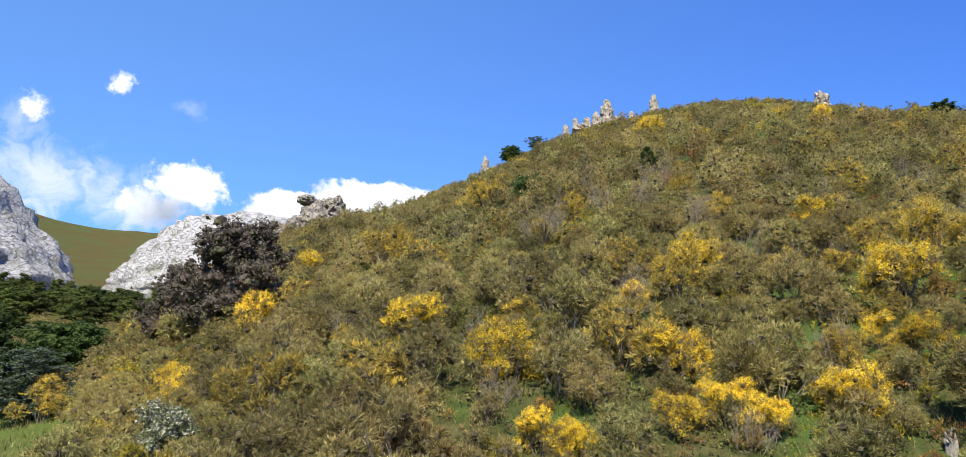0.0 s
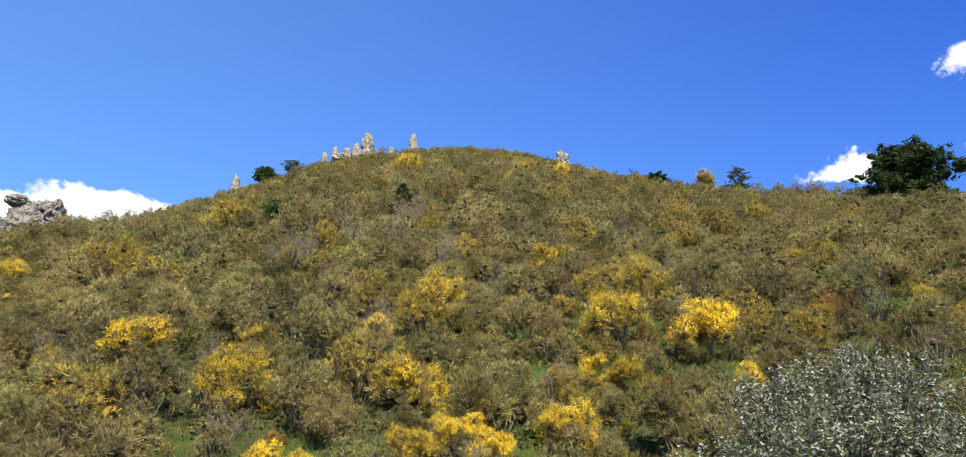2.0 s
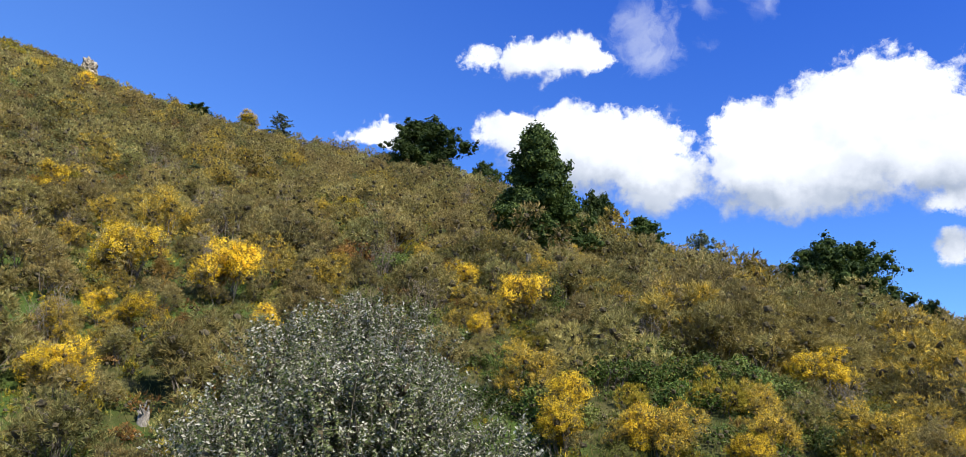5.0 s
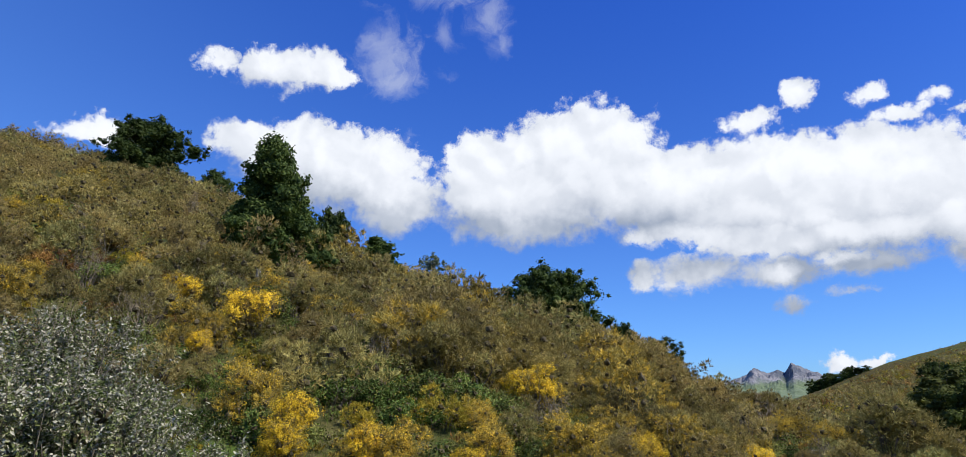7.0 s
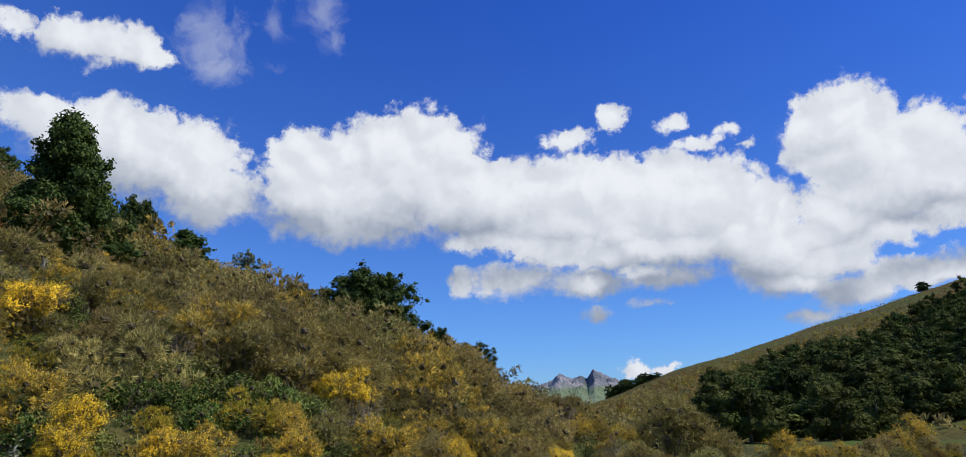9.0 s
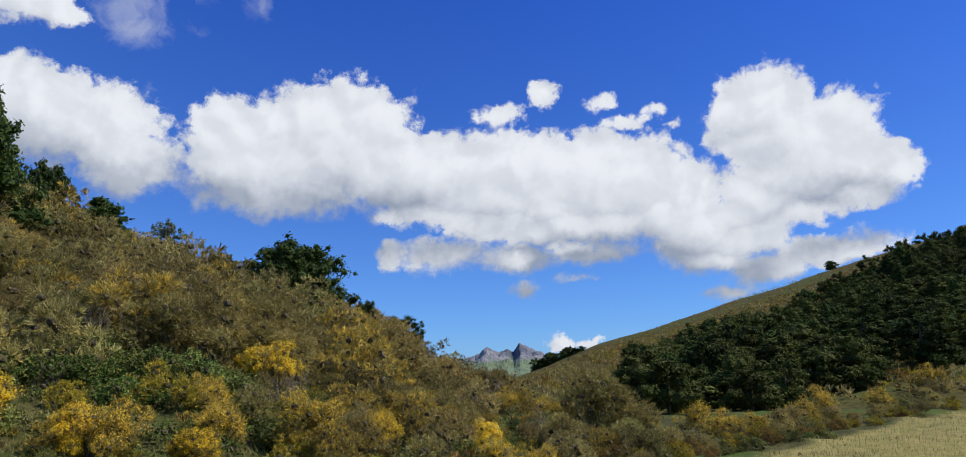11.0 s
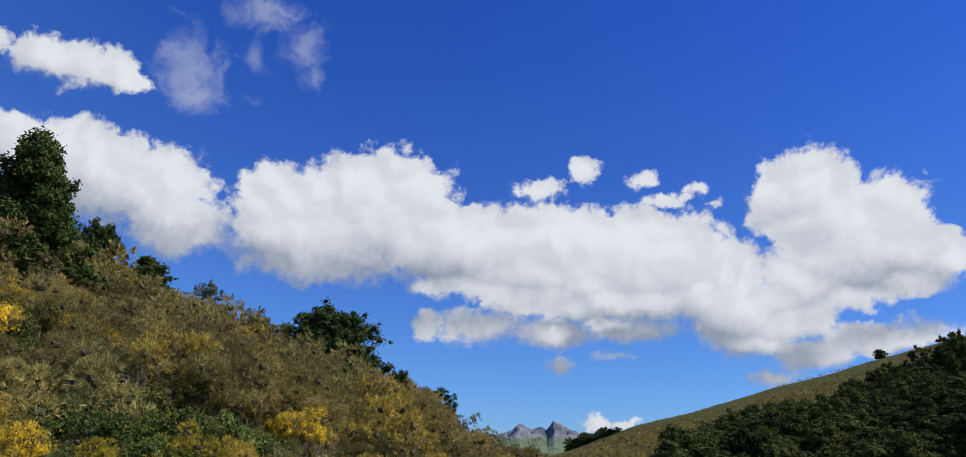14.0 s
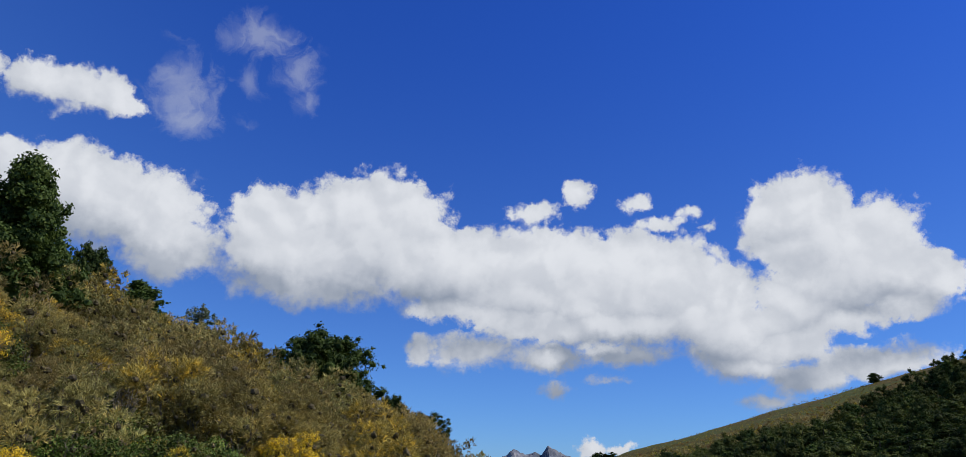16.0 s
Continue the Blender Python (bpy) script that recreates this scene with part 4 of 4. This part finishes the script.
# bare, bleached brooms
def bare_broom(seed, wide, high):
    br = np.random.RandomState(seed)
    mid, size = lumps(br, wide, high, 16)
    limbs = stems(br, mid, size * 1.3, 0.03)
    twigs = []
    for c, s in zip(mid, size):
        for _ in range(9):
            a = c + br.normal(size=3) * s * 0.5
            b = a + unit(br.normal(size=(1, 3)) + [[0, 0, 0.7]])[0] * s * br.uniform(0.7, 1.6)
            twigs.append(tube([a, (a + b) / 2 + br.normal(size=3) * 0.03, b], [0.009, 0.007, 0.003], 3))
    return {"branchwork": mesh("branchwork", *limbs, [DEADWOOD]), "twigwork": mesh("twigwork", *join(twigs), [DEADWOOD])}


bare_forms = [bare_broom(350 + k, 2.2, 2.2) for k in range(4)]
for a, d, s in ((5.3, 44, 1.3), (6.2, 45, 1.0), (4.4, 45, 0.9), (-9, 33, 0.9), (2, 24, 0.7), (12, 30, 0.9), (17, 42, 1.0), (22, 36, 0.9), (26, 26, 0.8), (36, 34, 1.0),
                (43, 40, 1.0), (52, 31, 0.8), (63, 40, 0.8), (74, 41, 0.9), (85, 42, 0.8), (20, 21, 0.6), (-3, 40, 0.9), (14, 52, 1.2), (9, 56, 1.2)):
    plant("bare_broom", bare_forms[rng.randint(4)], *at(a, d), rng.uniform(0, 360), s, "bare bleached broom with leafless grey twigs", "bush", "bare brooms")
for px, py in zip(*scatter(rng, -18, 100, 27, 62, 6.5)):
    if on_hill(np.array([px]), np.array([py]), -2)[0] and rng.uniform() < 0.75:
        plant("bare_broom", bare_forms[rng.randint(4)], px, py, rng.uniform(0, 360), rng.uniform(0.7, 1.05), "bare bleached broom with leafless grey twigs", "bush", "bare brooms")

# ---- trees ----
TREES = [  # form, azimuth, distance, height, width, turn
    ("oak_tall", 60.74, 49.5, 9.4, 7.2, 0), ("whitebeam", -29.4, 44.0, 4.0, 4.6, 60), ("oak_round", -33.9, 50.0, 5.0, 4.0, 10),
    ("oak_round", 51.25, 88.0, 9, 10, 40), ("oak_round", 56.19, 77.0, 5.2, 3.6, 90), ("oak_round", 64.90, 68.0, 7.6, 4.6, 200),
    ("pine", 68.74, 66.0, 6.6, 6.6, 10), ("whitebeam", 72.59, 64.0, 6.4, 4.4, 70), ("oak_wide", 81.48, 56.0, 6.6, 7.7, 130), ("oak_round", 89.19, 54.0, 4.3, 4.6, 300),
    ("oak_round", 86.91, 54.0, 4.4, 2.8, 20), ("beech", -17.67, 46.0, 7.0, 6.4, 15), ("beech", -21.04, 54.0, 5.2, 4.6, 160), ("holly", 4.18, 63.5, 2.6, 4.2, 0),
    ("pine", 13.64, 56.5, 3.0, 2.4, 120), ("oak_round", 2.89, 151.0, 3.6, 5.2, 220), ("whitebeam", 4.96, 156.0, 3.0, 5.0, 45), ("oak_round", 33.86, 140.0, 4.0, 6.0, 310),
    ("whitebeam", 40.08, 115.0, 5.4, 4.2, 75), ("oak_wide", -27.60, 70.0, 5.4, 8.0, 280), ("oak_tall", -32.27, 72.0, 9.0, 7.0, 99), ("oak_round", -30.58, 84.0, 6.0, 6.0, 199)]
FORMS = {
    "oak_tall": (tree_meshes(401, 8.0, 6.6, 0.22, 90, 36000, 0.19, OAK, 0.03, 0.7, knob=0.66), 8.0, 6.6, "dark green leafy tree tapering to its top"),
    "oak_round": (tree_meshes(402, 8.0, 7.5, 0.22, 70, 28000, 0.2, OAK, 0.08, knob=0.66), 8.0, 7.5, "dark green round-crowned tree on the slope"),
    "oak_wide": (tree_meshes(403, 7.0, 8.0, 0.24, 80, 34000, 0.19, OAK, 0.2, knob=0.66), 7.0, 8.0, "dark green spreading tree with a low crown"),
    "pine": (tree_meshes(404, 7.0, 4.4, 0.16, 70, 20000, 0.16, OAK, 0.05, 0.7, knob=0.66), 7.0, 4.4, "small dark conical tree on the slope"),
    "whitebeam": (tree_meshes(405, 6.0, 3.6, 0.14, 50, 12000, 0.11, GREYLEAF, 0.1), 6.0, 3.6, "small grey-green tree on the skyline"),
    "beech": (tree_meshes(406, 7.0, 7.0, 0.22, 90, 34000, 0.16, PURPLE, 0.02, knob=0.66), 7.0, 7.0, "dark purplish-brown leafy tree with a dense crown"),
    "holly": (tree_meshes(407, 3.0, 4.2, 0.12, 40, 5000, 0.13, OAK, 0.05), 3.0, 4.2, "dense dark green rounded evergreen bush"),
}


def tree(form, taz, dist, high, wide, turn, label="", group=""):
    meshes, h0, w0, text = FORMS[form]
    tx, ty = at(taz, dist)
    root = new("tree")
    root.matrix_world = pose(tx, ty, float(height(tx, ty)) - 0.1, 0, 0, turn) @ Matrix.Diagonal((wide / w0, wide / w0, high / h0, 1))
    trunk = part("trunk", meshes["trunk"], root)
    part("branchwork", meshes["branchwork"], trunk)
    part("crown", meshes["crown"], root)
    return tagged(root, label or text, "tree", group)


for row in TREES:
    tree(*row)

# woods of the far valley side and of the gully
FORMS["wood_a"] = (tree_meshes(421, 8.0, 6.5, 0.2, 13, 3200, 0.27, WOODS, 0.08, plain=True, knob=1.1), 8.0, 6.5, "")
FORMS["wood_b"] = (tree_meshes(422, 9.0, 6.0, 0.2, 13, 3200, 0.27, WOODS, 0.06, 0.7, plain=True, knob=1.1), 9.0, 6.0, "")
FORMS["wood_c"] = (tree_meshes(423, 7.0, 7.5, 0.2, 13, 3200, 0.27, WOODS, 0.1, plain=True, knob=1.1), 7.0, 7.5, "")


def woods():
    wr = np.random.RandomState(77)
    wx, wy = scatter(wr, 104, 138, 70, 340, 7.4)
    r, az = np.hypot(wx, wy), np.degrees(np.arctan2(wx, wy))
    inner = np.interp(az, [104, 108.4, 114.3, 120.2, 126.2, 138], [104, 84, 92, 108, 124, 132])
    outer = np.interp(az, [104, 106.5, 107.5, 109.2, 114.8, 118.9, 122.9, 127.2, 138], [104, 112, 150, 215, 225, 235, 300, 325, 340])
    keep = (r > inner) & (r < outer + 10 * waves(wx, wy, 40, 5))
    spots = sorted(zip(r[keep], az[keep]))
    for d, a in spots[:150]:
        tree("wood_" + "abc"[wr.randint(3)], a, d, wr.uniform(5.0, 9.0), wr.uniform(6.5, 9.5), wr.uniform(0, 360), "dark green tree in the wood across the valley", "wood across the valley")
    forms = []
    for key in "abc":
        me = FORMS["wood_" + key][0]["crown"]
        v, t = np.empty(len(me.vertices) * 3), np.empty(len(me.loops), np.int32)
        me.vertices.foreach_get("co", v)
        me.loops.foreach_get("vertex_index", t)
        forms.append((v.reshape(-1, 3), t.reshape(-1, 3), 0))
    far_spots = np.array(spots[150:])
    fx, fy = far_spots[:, 0] * np.sin(np.radians(far_spots[:, 1])), far_spots[:, 0] * np.cos(np.radians(far_spots[:, 1]))
    carpet("upper_wood", wr, fx, fy, wr.uniform(0.65, 1.1, len(fx)), forms, WOODS, "dark green wood climbing the slope across the valley", "trees")
    gx, gy = scatter(wr, -36, -15, 120, 330, 8.5)
    r, az = np.hypot(gx, gy), np.degrees(np.arctan2(gx, gy))
    keep = (r > 222 + 22 * waves(gx, gy, 60, 6) - 30 * (az < -31)) & (r < 300 + 12 * waves(gx, gy, 30, 7))
    for d, a in zip(r[keep], az[keep]):
        tree("wood_" + "abc"[wr.randint(3)], a, d, wr.uniform(4.5, 8.0), wr.uniform(6, 10), wr.uniform(0, 360), "dark green tree in the gully below the cliffs", "trees in the gully")


woods()
for k in range(13):
    tree("wood_" + "abc"[k % 3], 99.6 + 0.29 * k, 417.0 + 5 * math.sin(3.0 * k), 7.5 - 0.35 * k + 1.2 * math.sin(5.0 * k), 6.5, 40.0 * k, "dark green tree on the crest at the valley's end", "trees on the far crest")
tree("oak_round", 121.0, 378.0, 4.5, 5.5, 0, "lone dark tree on the ridge across the valley")

# rough growth on the floor of the gully
gr = np.random.RandomState(79)
x, y = scatter(gr, -37, -19, 62, 230, 3.0)
draw = gr.uniform(0, 1, len(x)) + waves(x, y, 30, 44) * 0.4
for name, lo, hi, key, mat, label in (("gully_heath", -9, 0.35, "broom_bush", BROOM, "brown heath on the slope of the gully"), ("gully_gorse", 0.35, 0.5, "gorse_bush", GORSE, "yellow-green gorse in the gully"),
                                      ("gully_scrub", 0.85, 9, "grey_broom_bush", OLIVE, "grey-green scrub in the gully")):
    k = (draw >= lo) & (draw < hi)
    carpet(name, gr, x[k], y[k], gr.uniform(0.5, 1.1, k.sum()), [template(180 + i, 2.4, 1.1, 8, 26, 6, 0.34, 0.09) for i in range(4)], mat, label, "shrubs")

# heather of the far side, and the hedge along the meadow
wr = np.random.RandomState(78)
x, y = scatter(wr, 97, 134, 105, 400, 3.1)
r, az = np.hypot(x, y), np.degrees(np.arctan2(x, y))
draw = wr.uniform(0, 1, len(x)) + waves(x, y, 45, 46) * 0.5
for name, lo, hi, mat, label in (("ridge_heather", 0.1, 0.62, BROOM, "low brown heather on the ridge across the valley"), ("ridge_green_heather", 0.62, 0.86, GORSE, "low green heather on the ridge across the valley"),
                                 ("ridge_rusty_heather", 0.86, 9, HEATH, "low rusty heather on the ridge across the valley")):
    k = (draw >= lo) & (draw < hi)
    carpet(name, wr, x[k], y[k], wr.uniform(0.6, 1.5, k.sum()) * np.interp(r[k], [300, 360], [1.0, 0.35]), [template(160 + i, 2.6, 1.2, 6, 12, 5, 0.5, 0.16) for i in range(4)], mat, label, "shrubs")
for d0, d1, n, sorts in ((1.5, 6, 60, ("gorse_bush", "bramble_bush", "heather_bush")), (6, 20, 70, ("grey_broom_bush", "broom_bush", "gorse_bush"))):
    for i in range(n):
        a = wr.uniform(105, 136)
        d = float(np.interp(a, [100, 107, 112, 117, 122.7, 127, 140], [22, 30, 41, 51, 71, 97, 110])) + wr.uniform(d0, d1)
        px, py = at(a, d)
        name = sorts[wr.randint(3)]
        plant(name, near[name][wr.randint(3)], px, py, wr.uniform(0, 360), wr.uniform(0.5, 1.05), SORTS[name][1].split(" growing")[0].split(" among")[0].split(" on the")[0].split(" trailing")[0] + " beside the meadow", "bush", "bushes along the meadow")
for a, d, s in ((111, 60, 1.5), (115, 64, 1.0), (119, 78, 1.7), (118, 72, 1.4), (123, 92, 1.6), (126, 112, 1.8), (113, 56, 1.2)):
    px, py = at(a, d)
    plant("flowering_broom", faded_forms[wr.randint(5)], px, py, wr.uniform(0, 360), s, "broom bush with fading golden blossom", "bush", "flowering brooms")

for a, d, s in ((103.6, 40.5, 1.9), (105.6, 41.0, 1.5), (107.4, 42.0, 1.3)):
    plant("grey_broom_bush", near["grey_broom_bush"][wr.randint(5)], *at(a, d), 70.0 * s, s, "large grey-green broom bush at the foot of the hill", "bush", "bushes along the meadow")

# ---- silvery shrubs by the road ----
def silver_shrub(seed, sx, sy, wide, high, count, shoots, each, leaf):
    """Leaves stand all along upright shoots; the shoots rise from uneven masses."""
    sr = np.random.RandomState(seed)
    mid, size = lumps(sr, wide, high, count)
    size = np.minimum(size, 0.75)
    root, way, _ = over(sr, mid, size, shoots, 0.7, 0.35)
    n = len(root)
    run = way * sr.uniform(0.22, 0.55, (n, 1)) * (wide / 6.5) ** 0.5
    f = np.linspace(0.05, 1.0, each)[None, :, None]
    p = (root[:, None] + run[:, None] * f + sr.normal(size=(n, each, 3)) * 0.012).reshape(-1, 3)
    out = sr.normal(size=(n, each, 3))
    axis = unit(run)[:, None]
    out = out - axis * (out * axis).sum(2, keepdims=True)
    out = unit((out / np.linalg.norm(out, axis=2, keepdims=True) * 0.8 + axis * 0.75).reshape(-1, 3))
    size_l = leaf * sr.uniform(0.6, 1.35, len(p))
    face = unit(np.repeat(way, each, 0) * 0.8 + [0, 0, 0.25] + sr.normal(size=p.shape) * 0.35)
    v, t = leaves(sr, p, out, size_l, size_l * 0.5, face=face)
    shoots_mesh = join([tube([a, a + b * 0.5, a + b], [0.008, 0.006, 0.002], 3) for a, b in zip(root, run)])
    # the dark cores here also paint shade among the leaves
    plant("silver_shrub", {"branchwork": mesh("branchwork", *stems(sr, mid, size, 0.05), [BARK]), "twigwork": mesh("twigwork", *shoots_mesh, [BARK]), "foliage": mesh("foliage", v, t, [SILVER]),
                           "brushwood": mesh("brushwood", *hearts(sr, mid, size, 2, 0.2), [BRUSH_SHADE])}, sx, sy, 0, 1.0, "large shrub with silvery white-backed green leaves", "shrub", "silvery shrubs")


silver_shrub(501, *at(46.6, 13.5), 6.6, 6.0, 150, 10000, 28, 0.064)
silver_shrub(502, *at(34.2, 14.5), 2.4, 2.5, 40, 1400, 24, 0.062)
silver_shrub(503, *at(-21.4, 23.5), 1.9, 2.2, 30, 600, 22, 0.085)

# ---- rocks ----
def rock(name, seed, raz, dist, z, stretch, rough, layers, mat, label, level=3, group="", turn=0.0, sharp=1.0, fine=1.0, slope=0.0):
    rx, ry = at(raz, dist)
    ob = new(name, rock_mesh(seed, level, stretch, rough, layers, mat, sharp, fine, slope))
    ob.matrix_world = pose(rx, ry, z, 0, 0, turn - raz)
    return tagged(ob, label, "rock", group)


PINNACLES = [  # azimuth, distance, width, height, lift
    (7.23, 160, 1.5, 3.4), (8.02, 160, 1.6, 4.0), (8.91, 162, 2.2, 3.6), (9.70, 163, 2.6, 3.4), (10.53, 164, 3.4, 5.8), (11.37, 166, 1.8, 2.0), (12.46, 167, 1.3, 2.2),
    (14.23, 169, 2.1, 4.6), (0.77, 150, 1.7, 3.8), (26.46, 162, 3.4, 3.4), (8.51, 160, 5.0, 2.2)]
for i, (a, d, w, h) in enumerate(PINNACLES):
    px, py = at(a, d)
    rock("rock_pinnacle", 30 + i, a, d, float(height(px, py)) + h * 0.3, (w * 0.5, w * 0.45, h * 0.72), 0.7, 0.9, PINNACLE, "pale buff limestone pinnacle standing on the ridge", 4, "pinnacles on the ridge", 20.0 * i)
CRAGS = [(-12.52, 126, 2.6, 3.4, 1.4), (-13.01, 126, 1.9, 1.0, 5.2), (-11.03, 128, 2.6, 2.7, 1.6), (-13.80, 125, 2.3, 2.6, 0.6), (-14.79, 124, 2.3, 1.9, 0.3), (-15.59, 122, 2.5, 1.5, 0.1), (-12.02, 124, 2.7, 2.0, 0.4)]
for i, (a, d, w, h, lift) in enumerate(CRAGS):
    px, py = at(a, d)
    rock("crag", 60 + i, a, d, float(height(px, py)) + lift + 0.6, (w, w * 0.8, h), 0.55, 0.6, CRAG, "grey weathered crag on the hill's shoulder", 4, "crags on the shoulder", 35.0 * i)
rock("limestone_cliff", 5, -41.3, 335, 34.0, (86, 60, 78), 0.13, 0.2, LIMESTONE, "pale grey limestone cliff above the gully", 6, "limestone cliffs", 0, 0.8, 4.5, 1.6)
rock("limestone_cliff", 9, -16.6, 335, 39.0, (60, 60, 39), 0.13, 0.2, LIMESTONE, "pale grey limestone dome above the gully", 6, "limestone cliffs", 0, 0.8, 4.5, 2.8)


def mountains():
    """The far peaks at the valley's end."""
    tops = [(89.58, 0.41), (92.55, 0.99), (94.13, 1.39), (94.82, 1.63), (95.51, 1.88), (95.90, 2.22), (96.79, 1.93), (97.49, 2.12), (97.98, 1.97), (98.47, 2.57), (99.17, 2.07), (100.06, 1.68), (101.44, 1.08), (105.40, 0.59)]
    az = np.linspace(90, 106, 200)
    dep = np.linspace(-1, 1, 60)
    A, D = np.meshgrid(az, dep)
    ridge = np.interp(A, [a for a, _ in tops], [e for _, e in tops])
    R = 3000 + D * 650
    x, y = R * np.sin(np.radians(A)), R * np.cos(np.radians(A))
    fall = (1 - np.abs(D)) ** 1.25
    spur = waves(x, y, 300, 4, 6) * 55 * np.clip(np.abs(D) * 6, 0, 1) * fall + waves(x, y, 60, 9, 4) * 7 * fall
    z = EYE + 3000 * np.tan(np.radians(ridge)) * fall + spur - 8
    n = len(az)
    i, j = np.meshgrid(np.arange(len(dep) - 1), np.arange(n - 1), indexing="ij")
    a = i * n + j
    me = mesh("mountain", np.stack([x, y, z], 2).reshape(-1, 3), np.stack([a, a + 1, a + n + 1, a + n], 2).reshape(-1, 4), [PEAK], smooth_faces=False)
    tagged(new("mountain", me), "distant grey rocky peaks at the end of the valley", "mountain")


mountains()


# ---- posts and stump ----
def post(px, py, wide, high):
    pr = np.random.RandomState(9)
    v, t = tube([(0, 0, -0.4), (0, 0, 0.02), (0.02, 0, high * 0.5), (0.01, 0.02, high * 0.96), (0.01, 0.02, high)], [wide * 0.5, wide * 0.5, wide * 0.48, wide * 0.46, wide * 0.3], 8)
    v = v + pr.normal(size=v.shape) * 0.012
    top = np.array([len(v)])
    v = np.vstack([v, [[0.01, 0.02, high + 0.01]]])
    t = np.vstack([t, [[len(v) - 9 + k, len(v) - 9 + (k + 1) % 8, top[0]] for k in range(8)]])
    ob = new("fence_post", mesh("fence_post", v, t, [POST]))
    ob.matrix_world = pose(px, py, float(height(px, py)), 3, -2, 20)
    tagged(ob, "pale weathered post standing among the broom", "post")


def stump(px, py):
    """A split grey stump with broken upright splinters."""
    pr = np.random.RandomState(10)
    bits = [tube([(0, 0, -0.3), (0.02, 0, 0.25), (0, 0.02, 0.5)], [0.2, 0.17, 0.13], 8)]
    for k in range(7):
        a = k * 0.9
        c = np.array([math.cos(a) * 0.1, math.sin(a) * 0.1, 0.4])
        bits.append(tube([c - [0, 0, 0.2], c + [pr.normal() * 0.04, pr.normal() * 0.04, 0.2], c + [pr.normal() * 0.09, pr.normal() * 0.09, pr.uniform(0.25, 0.55)]], [0.06, 0.05, 0.012], 5))
    ob = new("tree_stump", mesh("tree_stump", *join(bits), [POST]))
    ob.matrix_world = pose(px, py, float(height(px, py)) - 0.35, 0, 0, 0)
    tagged(ob, "split grey weathered tree stump on the bank", "stump")


post(33.4, 19.7, 0.3, 1.6)
stump(11.7, 18.6)


# ---- grass ----
def grass(name, gr, gx, gy, long_, wide, mat, label):
    n = len(gx)
    p = np.stack([gx, gy, height(gx, gy) - 0.02], 1)
    way = unit(gr.normal(size=(n, 3)) * [0.35, 0.35, 0.1] + [0, 0, 1])
    v, t = blades(gr, p, way, long_ * gr.uniform(0.5, 1.5, n), wide * gr.uniform(0.7, 1.3, n))
    tagged(new(name, mesh(name, v, t, [mat])), label, "grass", kind="stuff")


gr = np.random.RandomState(55)
x, y = scatter(gr, -36, -16, 16, 75, 0.17)
k = (gr.uniform(0, 1, len(x)) < np.clip(30 / np.hypot(x, y), 0, 1)) & (waves(x, y, 7, 14) > -0.5)
grass("verge_grass", gr, x[k], y[k], 0.3, 0.035, GRASS, "rough green grass at the foot of the hill")
x, y = scatter(gr, 104, 132, 28, 104, 0.3)
k = (field(x, y) > 0.3) & (gr.uniform(0, 1, len(x)) < 0.7)
grass("meadow_grass", gr, x[k], y[k], 0.25, 0.04, HAY, "dry straw-coloured meadow grass on the valley floor")
x, y = scatter(gr, -18, 104, 13.5, 42, 0.17)
k = gr.uniform(0, 1, len(x)) < 0.8
grass("slope_grass", gr, x[k], y[k], 0.28, 0.03, GRASS, "green grass between the bushes")
